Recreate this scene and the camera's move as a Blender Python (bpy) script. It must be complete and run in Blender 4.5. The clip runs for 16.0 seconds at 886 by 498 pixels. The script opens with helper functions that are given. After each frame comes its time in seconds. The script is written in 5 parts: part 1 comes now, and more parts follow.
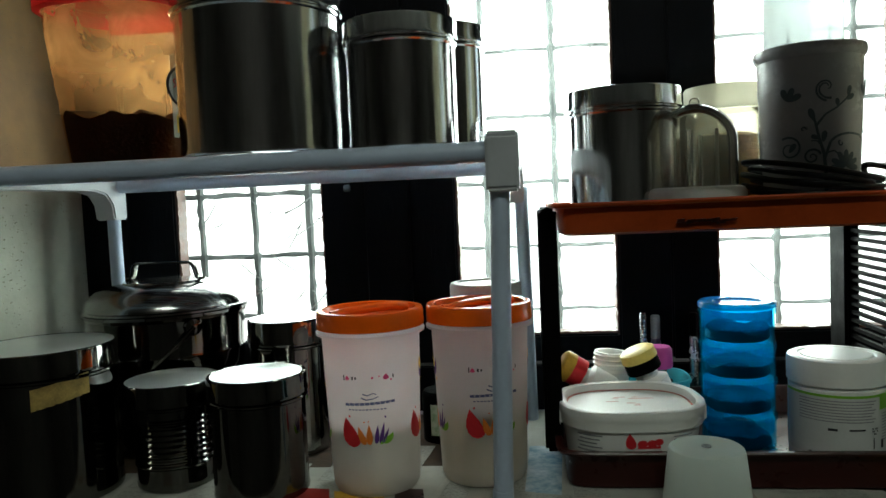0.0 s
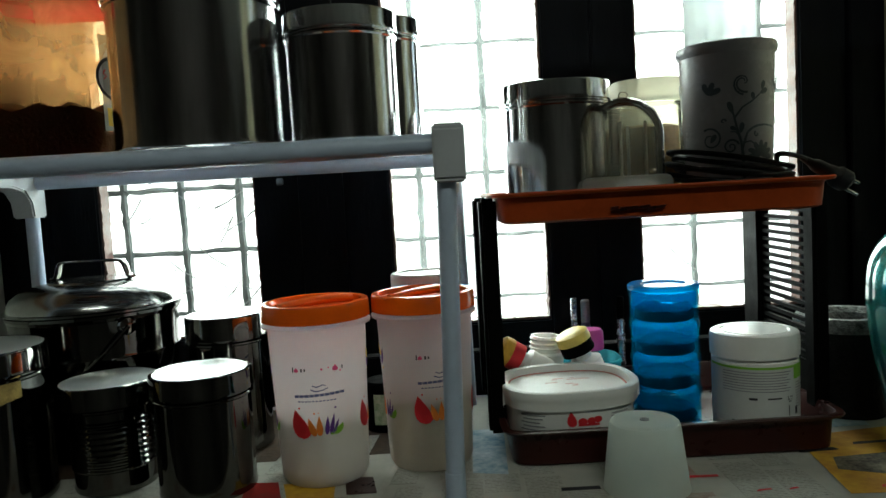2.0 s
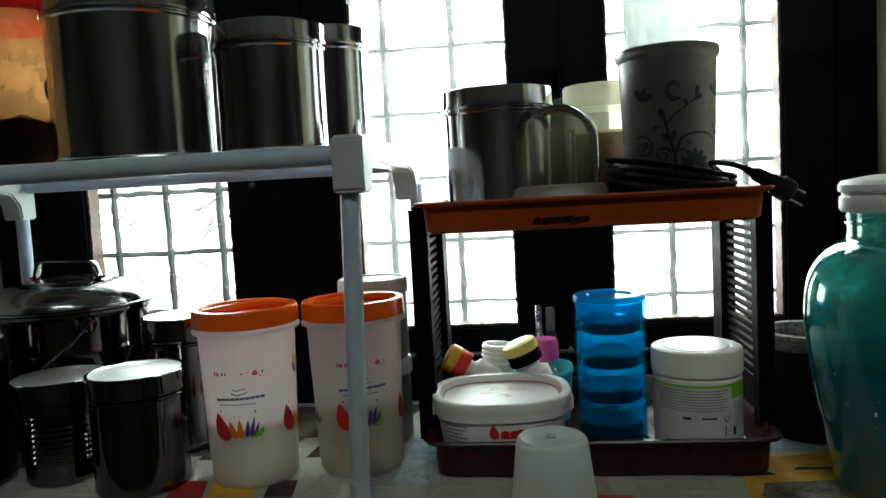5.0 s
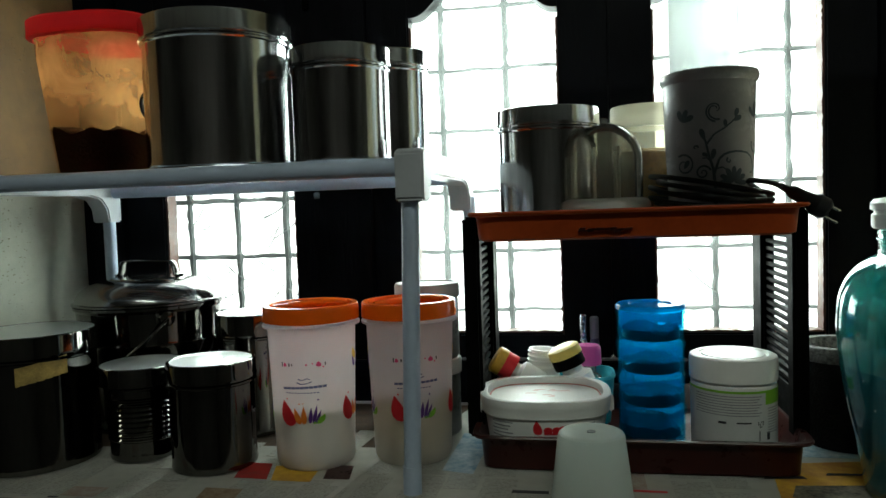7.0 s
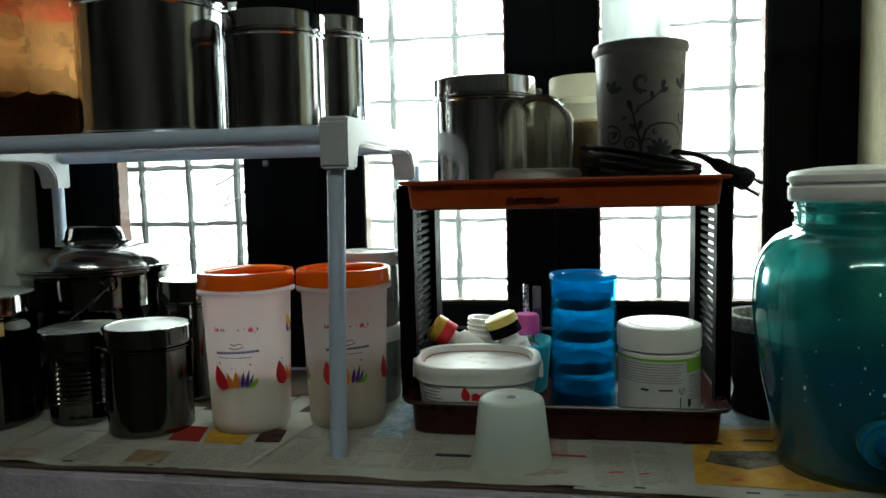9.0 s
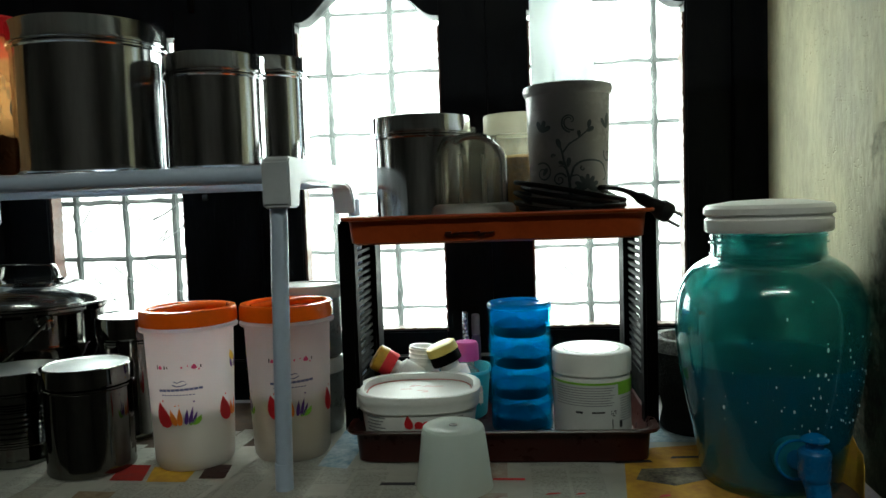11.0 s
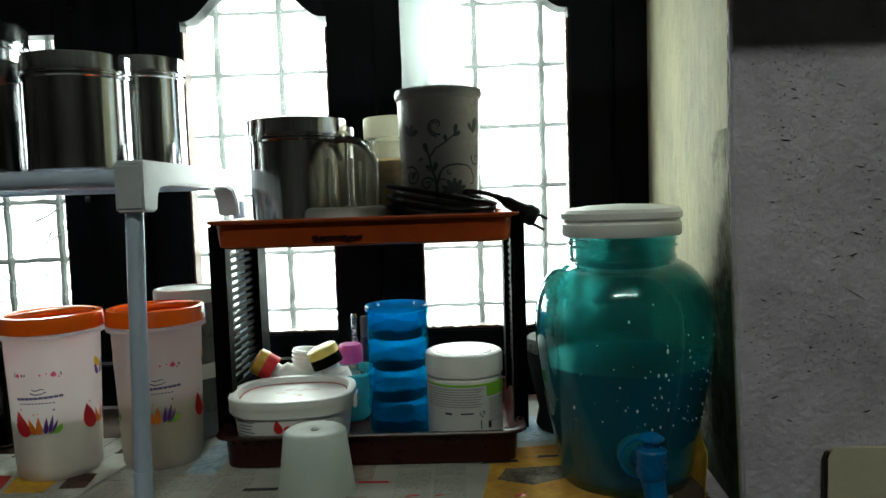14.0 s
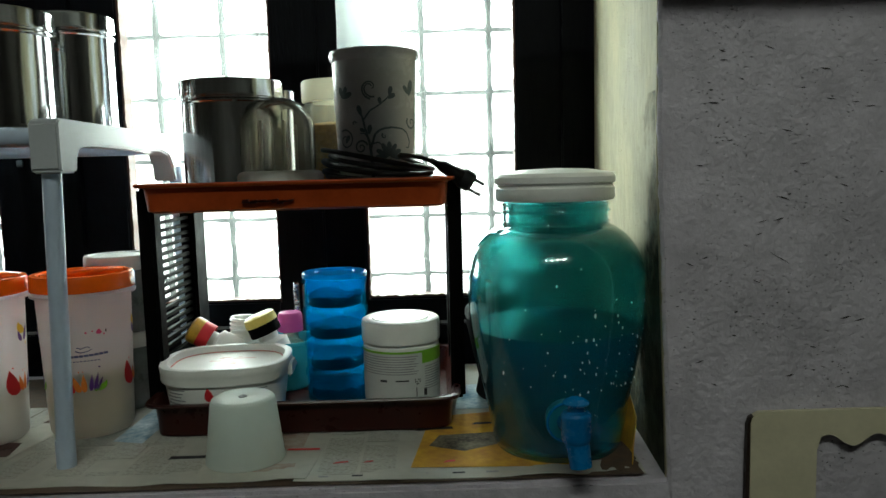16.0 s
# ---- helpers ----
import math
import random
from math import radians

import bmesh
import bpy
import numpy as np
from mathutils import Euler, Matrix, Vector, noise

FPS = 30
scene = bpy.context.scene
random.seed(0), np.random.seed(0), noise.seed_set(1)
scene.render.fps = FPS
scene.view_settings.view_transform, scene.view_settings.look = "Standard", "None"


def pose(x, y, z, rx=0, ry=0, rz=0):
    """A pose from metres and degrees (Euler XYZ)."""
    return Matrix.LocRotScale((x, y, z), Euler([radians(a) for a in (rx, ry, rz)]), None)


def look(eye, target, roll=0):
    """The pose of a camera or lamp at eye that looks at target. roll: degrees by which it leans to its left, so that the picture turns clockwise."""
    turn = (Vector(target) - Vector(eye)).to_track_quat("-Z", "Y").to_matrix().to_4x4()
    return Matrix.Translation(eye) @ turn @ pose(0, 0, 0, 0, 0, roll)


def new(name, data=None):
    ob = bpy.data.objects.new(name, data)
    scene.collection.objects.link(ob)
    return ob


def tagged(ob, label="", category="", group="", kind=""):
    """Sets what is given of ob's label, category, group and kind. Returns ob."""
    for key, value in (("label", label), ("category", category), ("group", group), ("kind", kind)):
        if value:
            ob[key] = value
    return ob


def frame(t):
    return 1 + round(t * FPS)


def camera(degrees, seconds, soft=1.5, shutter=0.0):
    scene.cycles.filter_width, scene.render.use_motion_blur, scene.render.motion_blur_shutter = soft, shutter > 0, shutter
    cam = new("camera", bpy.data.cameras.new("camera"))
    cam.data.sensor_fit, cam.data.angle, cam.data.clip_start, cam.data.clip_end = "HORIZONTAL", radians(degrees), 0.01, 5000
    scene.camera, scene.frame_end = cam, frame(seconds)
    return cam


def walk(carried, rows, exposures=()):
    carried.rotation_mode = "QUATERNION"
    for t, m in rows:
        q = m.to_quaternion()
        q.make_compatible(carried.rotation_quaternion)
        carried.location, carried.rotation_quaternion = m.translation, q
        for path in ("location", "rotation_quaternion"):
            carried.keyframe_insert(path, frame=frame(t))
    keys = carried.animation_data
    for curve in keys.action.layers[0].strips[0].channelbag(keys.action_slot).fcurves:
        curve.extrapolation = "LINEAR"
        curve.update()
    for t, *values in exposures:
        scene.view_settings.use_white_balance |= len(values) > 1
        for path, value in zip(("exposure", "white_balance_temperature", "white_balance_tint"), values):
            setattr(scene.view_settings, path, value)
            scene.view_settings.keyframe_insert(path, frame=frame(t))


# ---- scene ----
cam = camera(62.1, 16.0)
PATH = [
    (0, (0.02, -0.003, 1.225), (-0.224, 1.978, 1.103), -2.5),
    (0.5, (0.005, 0.005, 1.222), (-0.164, 1.992, 1.078), -2.6),
    (1, (-0.01, 0.005, 1.224), (-0.083, 1.998, 1.073), -2.7),
    (1.5, (-0.021, -0.005, 1.221), (-0.05, 1.989, 1.068), -3.0),
    (2, (-0.018, -0.023, 1.224), (-0.024, 1.971, 1.073), -3.3),
    (2.5, (0.035, -0.012, 1.223), (-0.095, 1.976, 1.047), -2.8),
    (3, (0.089, 0.002, 1.228), (-0.074, 1.987, 1.041), -3.0),
    (5.5, (0.18, -0.021, 1.236), (-0.107, 1.953, 1.094), -3.5),
    (6, (0.182, -0.049, 1.241), (-0.169, 1.916, 1.121), -3.8),
    (6.5, (0.179, -0.076, 1.228), (-0.184, 1.888, 1.127), -2.6),
    (7, (0.181, -0.083, 1.224), (-0.181, 1.881, 1.119), -1.9),
    (7.5, (0.194, -0.088, 1.221), (-0.191, 1.871, 1.105), -1.7),
    (8, (0.217, -0.091, 1.211), (-0.192, 1.862, 1.063), -0.8),
    (8.5, (0.249, -0.089, 1.213), (-0.173, 1.858, 1.035), -0.8),
    (9, (0.26, -0.079, 1.218), (-0.08, 1.883, 1.036), -1.3),
    (9.5, (0.251, -0.082, 1.224), (-0.02, 1.893, 1.06), -2.4),
    (12, (0.297, -0.124, 1.242), (0.148, 1.867, 1.115), -1.4),
    (12.5, (0.323, -0.121, 1.243), (0.161, 1.869, 1.116), -1.5),
    (13, (0.347, -0.114, 1.242), (0.207, 1.877, 1.114), -1.4),
    (13.5, (0.366, -0.108, 1.243), (0.281, 1.885, 1.109), -1.5),
    (14, (0.375, -0.109, 1.243), (0.33, 1.885, 1.099), -1.9),
    (14.5, (0.393, -0.099, 1.24), (0.396, 1.894, 1.074), -2.4),
    (15, (0.409, -0.095, 1.236), (0.463, 1.896, 1.054), -2.4),
    (15.5, (0.42, -0.1, 1.232), (0.482, 1.891, 1.052), -1.9),
    (16, (0.426, -0.095, 1.226), (0.45, 1.894, 1.016), -1.5),
]
walk(cam, [(t, look(eye, target, roll)) for t, eye, target, roll in PATH],
     [(t, stops, 6500, 1) for t, stops in ((0, 0.38), (3, 0.37), (6.5, 0.32), (8, 0.34), (9.5, 0.38), (12.5, 0.47), (14.5, 0.54), (16, 0.65))])

# ---- world and light ----
world = bpy.data.worlds.new("sky")
scene.world = world
world.use_nodes = True
wn = world.node_tree.nodes
sky = wn.new("ShaderNodeTexSky")
sky.sky_type = "NISHITA"
sky.sun_disc = False
sky.sun_elevation, sky.sun_rotation = radians(38), radians(200)
wn["Background"].inputs["Strength"].default_value = 0.12
world.node_tree.links.new(sky.outputs["Color"], wn["Background"].inputs["Color"])

SUN = new("sun", bpy.data.lights.new("sun", "SUN"))
SUN.data.energy, SUN.data.angle, SUN.data.color = 1.0, radians(12), (1.0, 0.95, 0.88)
SUN.matrix_world = look((1.5, 6, 5), (0, 1, 1))

# daylight entering by the window
DAY = new("window_daylight", bpy.data.lights.new("window_daylight", "AREA"))
DAY.data.shape, DAY.data.size, DAY.data.size_y, DAY.data.energy = "RECTANGLE", 1.3, 0.75, 24.0
DAY.data.color = (0.88, 1.0, 0.955)
DAY.matrix_world = look((-0.02, 1.50, 1.42), (-0.02, 0.0, 1.25))

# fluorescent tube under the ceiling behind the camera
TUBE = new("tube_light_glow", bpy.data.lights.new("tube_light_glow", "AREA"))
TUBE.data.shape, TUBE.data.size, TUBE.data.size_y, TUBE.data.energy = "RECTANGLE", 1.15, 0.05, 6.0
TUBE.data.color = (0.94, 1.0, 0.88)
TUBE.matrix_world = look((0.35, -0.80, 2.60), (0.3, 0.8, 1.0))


# ---- materials ----
def mat(name, color=(0.5, 0.5, 0.5), rough=0.5, metal=0.0, spec=0.5, vary=0.15, scale=40.0, bump=0.0, bump_scale=200.0, trans=0.0, ior=1.45, color2=None, coat=0.0, stretch=None):
    m = bpy.data.materials.new(name)
    m.use_nodes = True
    n, l = m.node_tree.nodes, m.node_tree.links
    b = n["Principled BSDF"]
    b.inputs["Base Color"].default_value = (*color, 1)
    b.inputs["Roughness"].default_value = rough
    b.inputs["Metallic"].default_value = metal
    b.inputs["Specular IOR Level"].default_value = spec
    b.inputs["Transmission Weight"].default_value = trans
    b.inputs["IOR"].default_value = ior
    b.inputs["Coat Weight"].default_value = coat
    tc = n.new("ShaderNodeTexCoord")
    mp = n.new("ShaderNodeMapping")
    l.new(tc.outputs["Object"], mp.inputs["Vector"])
    if stretch:
        mp.inputs["Scale"].default_value = stretch
    if vary or color2:
        t1, t2 = n.new("ShaderNodeTexNoise"), n.new("ShaderNodeTexNoise")
        t1.inputs["Scale"].default_value, t2.inputs["Scale"].default_value = scale, scale * 6.5
        t1.inputs["Detail"].default_value, t2.inputs["Detail"].default_value = 5, 4
        for t in (t1, t2):
            l.new(mp.outputs["Vector"], t.inputs["Vector"])
        add = n.new("ShaderNodeMath")
        add.operation = "MULTIPLY_ADD"
        l.new(t2.outputs["Fac"], add.inputs[0])
        add.inputs[1].default_value = 0.45
        l.new(t1.outputs["Fac"], add.inputs[2])
        ramp = n.new("ShaderNodeValToRGB")
        ramp.color_ramp.elements[0].position, ramp.color_ramp.elements[1].position = 0.5, 0.95
        c2 = color2 or tuple(min(1, c * (1 + vary)) for c in color)
        c1 = color if color2 else tuple(c * (1 - vary) for c in color)
        ramp.color_ramp.elements[0].color, ramp.color_ramp.elements[1].color = (*c1, 1), (*c2, 1)
        l.new(add.outputs[0], ramp.inputs["Fac"])
        l.new(ramp.outputs["Color"], b.inputs["Base Color"])
        rr = n.new("ShaderNodeMapRange")
        rr.inputs["From Min"].default_value, rr.inputs["From Max"].default_value = 0.45, 1.0
        rr.inputs["To Min"].default_value, rr.inputs["To Max"].default_value = max(0.02, rough * 0.8), min(1, rough * 1.25)
        l.new(add.outputs[0], rr.inputs["Value"])
        l.new(rr.outputs["Result"], b.inputs["Roughness"])
    if bump:
        t3 = n.new("ShaderNodeTexNoise")
        t3.inputs["Scale"].default_value, t3.inputs["Detail"].default_value = bump_scale, 6
        l.new(mp.outputs["Vector"], t3.inputs["Vector"])
        bp = n.new("ShaderNodeBump")
        bp.inputs["Strength"].default_value, bp.inputs["Distance"].default_value = bump, 0.003
        l.new(t3.outputs["Fac"], bp.inputs["Height"])
        l.new(bp.outputs["Normal"], b.inputs["Normal"])
    return m


def mixed(name, color, through_share, clear_share, rough=0.35, tint=None):
    """Milky plastic: part diffuse, part light shining through, part clear, with a gloss."""
    m = mat(name, color, rough, vary=0.06, scale=18)
    n, l = m.node_tree.nodes, m.node_tree.links
    b, out = n["Principled BSDF"], n["Material Output"]
    tr, cl = n.new("ShaderNodeBsdfTranslucent"), n.new("ShaderNodeBsdfTransparent")
    tr.inputs["Color"].default_value = (*color, 1)
    cl.inputs["Color"].default_value = (*(tint or color), 1)
    m1, m2 = n.new("ShaderNodeMixShader"), n.new("ShaderNodeMixShader")
    m1.inputs[0].default_value, m2.inputs[0].default_value = through_share, clear_share
    l.new(b.outputs[0], m1.inputs[1]), l.new(tr.outputs[0], m1.inputs[2])
    l.new(m1.outputs[0], m2.inputs[1]), l.new(cl.outputs[0], m2.inputs[2])
    l.new(m2.outputs[0], out.inputs["Surface"])
    return m


def glow(name, color, strength):
    m = bpy.data.materials.new(name)
    m.use_nodes = True
    n, l = m.node_tree.nodes, m.node_tree.links
    e = n.new("ShaderNodeEmission")
    e.inputs["Color"].default_value, e.inputs["Strength"].default_value = (*color, 1), strength
    l.new(e.outputs[0], n["Material Output"].inputs["Surface"])
    return m


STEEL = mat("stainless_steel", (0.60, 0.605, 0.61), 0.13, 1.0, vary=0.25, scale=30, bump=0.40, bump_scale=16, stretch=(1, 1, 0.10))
# dark reflections below the rack are put into the next two base colours
STEEL_SHADED = mat("shaded_stainless_steel", (0.155, 0.152, 0.143), 0.06, 1.0, vary=0.25, scale=30, bump=0.12, bump_scale=20, stretch=(1, 1, 0.15))
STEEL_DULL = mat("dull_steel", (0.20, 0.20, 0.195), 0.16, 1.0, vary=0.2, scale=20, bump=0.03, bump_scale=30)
# lid tops: the window's brightness is put into this lighter steel
STEEL_TOP = mat("lit_satin_steel_lid", (0.66, 0.68, 0.68), 0.36, 1.0, vary=0.05, scale=8, bump=0.006, bump_scale=60)
CREAM = mat("cream_wall_paint", (0.37, 0.335, 0.225), 0.8, vary=0.28, scale=14, bump=0.7, bump_scale=60, stretch=(1, 1, 0.5))
ROOM = mat("room_wall_paint", (0.16, 0.156, 0.142), 0.8, vary=0.08, scale=3, bump=0.2, bump_scale=40)
FLOOR = mat("floor_cement", (0.04, 0.036, 0.032), 0.6, vary=0.2, scale=4, bump=0.2)
GRANITE = mat("counter_stone", (0.05, 0.05, 0.055), 0.2, vary=0.4, scale=90)
# near-black wood; the window glare's faint blue is put into this base colour
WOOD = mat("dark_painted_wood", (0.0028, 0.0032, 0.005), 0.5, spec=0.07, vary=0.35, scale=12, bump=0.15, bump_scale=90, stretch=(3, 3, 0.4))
WOOD_EDGE = mat("worn_brown_wood", (0.10, 0.035, 0.022), 0.5, vary=0.35, scale=40, bump=0.3, bump_scale=150)
BAR = mat("grille_steel_paint", (0.09, 0.10, 0.10), 0.7, vary=0.25, scale=80, bump=0.4, bump_scale=300)
WHITE_PIPE = mat("white_coated_tube", (0.46, 0.54, 0.68), 0.33, vary=0.06, scale=30, bump=0.03)
WHITE_PLASTIC = mat("white_plastic", (0.72, 0.72, 0.70), 0.4, vary=0.05, scale=30, bump=0.03)
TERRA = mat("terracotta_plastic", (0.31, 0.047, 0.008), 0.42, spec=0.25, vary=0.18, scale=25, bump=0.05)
# darker terracotta copy; the lower tray's shade is put into its colour
TERRA_DARK = mat("dark_terracotta_plastic", (0.030, 0.0048, 0.0035), 0.3, spec=0.35, vary=0.2, scale=25, bump=0.05)
BLACK = mat("black_plastic", (0.0018, 0.0018, 0.0018), 0.6, spec=0.04, vary=0.2, scale=40, bump=0.05)
RUBBER = mat("black_cable_rubber", (0.008, 0.008, 0.009), 0.5, spec=0.25, vary=0.2, scale=60)
ORANGE = mat("orange_plastic", (0.92, 0.13, 0.006), 0.2, spec=0.5, vary=0.06, scale=30)
MILKY = mixed("milky_plastic", (0.97, 0.95, 0.96), 0.88, 0.24)
CLOUDY = mixed("cloudy_cup_plastic", (0.93, 0.96, 0.94), 0.72, 0.36)
POWDER = mat("white_flour", (0.94, 0.91, 0.80), 0.95, vary=0.08, scale=50, bump=0.2)
GRAIN = mat("pale_grain", (0.60, 0.52, 0.34), 0.95, vary=0.15, scale=120, bump=0.4, bump_scale=400)
CHILLI = mat("dark_chilli_powder", (0.028, 0.005, 0.004), 0.95, spec=0.1, vary=0.3, scale=60, bump=0.5)
RED_LID = mixed("red_plastic", (0.72, 0.03, 0.05), 0.45, 0.12)
CLEARISH = mixed("clear_amber_plastic", (0.90, 0.52, 0.20), 0.6, 0.97, 0.2, (0.97, 0.80, 0.58))
BLUE = mixed("blue_translucent_plastic", (0.03, 0.44, 0.66), 0.75, 0.93, 0.15, (0.48, 0.88, 1.0))
BLUE_MILK = mixed("frosted_blue_plastic", (0.06, 0.55, 0.75), 0.75, 0.70, 0.25, (0.45, 0.87, 1.0))
BLUE_LID = mixed("blue_lid_plastic", (0.02, 0.30, 0.66), 0.5, 0.2, 0.15, (0.2, 0.7, 1.0))
BLUE_STUFF = mat("dark_blue_contents", (0.001, 0.008, 0.034), 0.6, vary=0.3)
CYAN = mixed("cyan_plastic", (0.10, 0.50, 0.58), 0.4, 0.1)
TEAL_GLASS = mat("turquoise_glass", (0.17, 0.48, 0.465), 0.12, vary=0, trans=0.96, ior=1.45, coat=1.0)

tn, tl = TEAL_GLASS.node_tree.nodes, TEAL_GLASS.node_tree.links
teal_film, teal_mix = tn.new("ShaderNodeBsdfTranslucent"), tn.new("ShaderNodeMixShader")
teal_film.inputs["Color"].default_value = (0.09, 0.42, 0.42, 1)
teal_mix.inputs[0].default_value = 0.10
tl.new(tn["Principled BSDF"].outputs[0], teal_mix.inputs[1]), tl.new(teal_film.outputs[0], teal_mix.inputs[2])
tl.new(teal_mix.outputs[0], tn["Material Output"].inputs["Surface"])
teal_clear, teal_out = tn.new("ShaderNodeBsdfTransparent"), tn.new("ShaderNodeMixShader")
teal_clear.inputs["Color"].default_value = (0.34, 0.70, 0.68, 1)
teal_out.inputs[0].default_value = 0.14
tl.new(teal_mix.outputs[0], teal_out.inputs[1]), tl.new(teal_clear.outputs[0], teal_out.inputs[2])
tl.new(teal_out.outputs[0], tn["Material Output"].inputs["Surface"])
WATER = mat("tinted_water", (0.10, 0.50, 0.84), 0.05, vary=0, trans=1.0, ior=1.33)
wn2, wl2 = WATER.node_tree.nodes, WATER.node_tree.links
cloud, cloud_mix = wn2.new("ShaderNodeBsdfTranslucent"), wn2.new("ShaderNodeMixShader")
cloud.inputs["Color"].default_value, cloud_mix.inputs[0].default_value = (0.03, 0.60, 0.92, 1), 0.40
wl2.new(wn2["Principled BSDF"].outputs[0], cloud_mix.inputs[1]), wl2.new(cloud.outputs[0], cloud_mix.inputs[2])
wl2.new(cloud_mix.outputs[0], wn2["Material Output"].inputs["Surface"])
TAP_BLUE = mat("blue_tap_plastic", (0.004, 0.14, 0.37), 0.25, vary=0.06)
OATS = mat("oat_flakes", (0.66, 0.42, 0.18), 0.9, vary=0.4, scale=150, bump=0.8, bump_scale=300)
CREAM_LID = mixed("cream_plastic", (0.76, 0.74, 0.64), 0.45, 0.40)
POT = mat("glazed_white_ceramic", (0.53, 0.51, 0.55), 0.25, vary=0.05, scale=20)
INK_GREY = mat("grey_floral_print", (0.11, 0.13, 0.16), 0.4, vary=0.2)
STONE = mat("black_stone", (0.012, 0.012, 0.012), 0.75, spec=0.2, vary=0.5, scale=120, bump=0.8, bump_scale=250)
BOARD = mat("cream_chopping_board", (0.60, 0.55, 0.40), 0.5, vary=0.08, scale=20, bump=0.1)
TAPE = mat("old_brown_tape", (0.42, 0.30, 0.10), 0.35, vary=0.4, scale=60)
LABEL_CLEAR = mixed("cloudy_sticker", (0.62, 0.62, 0.55), 0.3, 0.25)
INK_RED = mat("red_ink", (0.62, 0.02, 0.03), 0.5, vary=0.1)
INK_ORANGE = mat("orange_ink", (0.80, 0.22, 0.03), 0.5, vary=0.1)
INK_YELLOW = mat("yellow_ink", (0.80, 0.52, 0.03), 0.5, vary=0.15)
INK_PURPLE = mat("purple_ink", (0.10, 0.03, 0.22), 0.5, vary=0.1)
INK_GREEN = mat("green_ink", (0.22, 0.50, 0.04), 0.5, vary=0.1)
INK_PINK = mat("pink_ink", (0.70, 0.08, 0.22), 0.5, vary=0.1)
INK_BLACK = mat("black_ink", (0.02, 0.02, 0.025), 0.6, vary=0.2)
INK_BLUE = mat("navy_ink", (0.09, 0.11, 0.24), 0.5, vary=0.1)
INK_SOFT = mat("soft_grey_ink", (0.28, 0.28, 0.30), 0.6, vary=0.2)
NEWS_YELLOW = mat("yellow_newsprint", (0.75, 0.45, 0.03), 0.8, color2=(0.42, 0.20, 0.05), scale=14)
NEWS_TAN = mat("tan_newsprint", (0.36, 0.29, 0.20), 0.8, color2=(0.22, 0.15, 0.09), scale=40)
NEWS_RED = mat("red_newsprint", (0.34, 0.022, 0.018), 0.8, vary=0.3, scale=40)
NEWS_PALE = mat("faded_red_newsprint", (0.40, 0.36, 0.31), 0.8, color2=(0.30, 0.20, 0.17), scale=60)
NEWS_BLUE = mat("blue_newsprint", (0.55, 0.62, 0.66), 0.8, color2=(0.10, 0.22, 0.34), scale=22)
NEWS_DARK = mat("dark_newsprint", (0.25, 0.22, 0.16), 0.8, color2=(0.02, 0.02, 0.02), scale=35)
PINK = mixed("pink_plastic", (0.60, 0.12, 0.40), 0.3, 0.05)
GOLD = mat("golden_cap_plastic", (0.58, 0.33, 0.04), 0.35, vary=0.2)
PAD = mat("yellow_cap", (0.72, 0.55, 0.13), 0.4, vary=0.15)
TUB_WHITE = mat("white_tub_plastic", (0.80, 0.80, 0.78), 0.38, vary=0.04, scale=30)
SILVER_TUBE = mat("silver_tube", (0.5, 0.5, 0.55), 0.25, 0.8, vary=0.2)


def thin_clear(name, tint, milk):
    """Thin clear plastic: see-through, a little milky, glossy towards its edges."""
    m = mixed(name, (0.8, 0.8, 0.74), 0.5, 1 - milk, 0.1, tint)
    n, l = m.node_tree.nodes, m.node_tree.links
    out = n["Material Output"]
    g, lw, mx = n.new("ShaderNodeBsdfGlossy"), n.new("ShaderNodeFresnel"), n.new("ShaderNodeMixShader")
    g.inputs["Roughness"].default_value, lw.inputs["IOR"].default_value = 0.05, 1.22
    l.new(lw.outputs[0], mx.inputs[0])
    l.new(out.inputs["Surface"].links[0].from_socket, mx.inputs[1])
    l.new(g.outputs[0], mx.inputs[2])
    l.new(mx.outputs[0], out.inputs["Surface"])
    return m


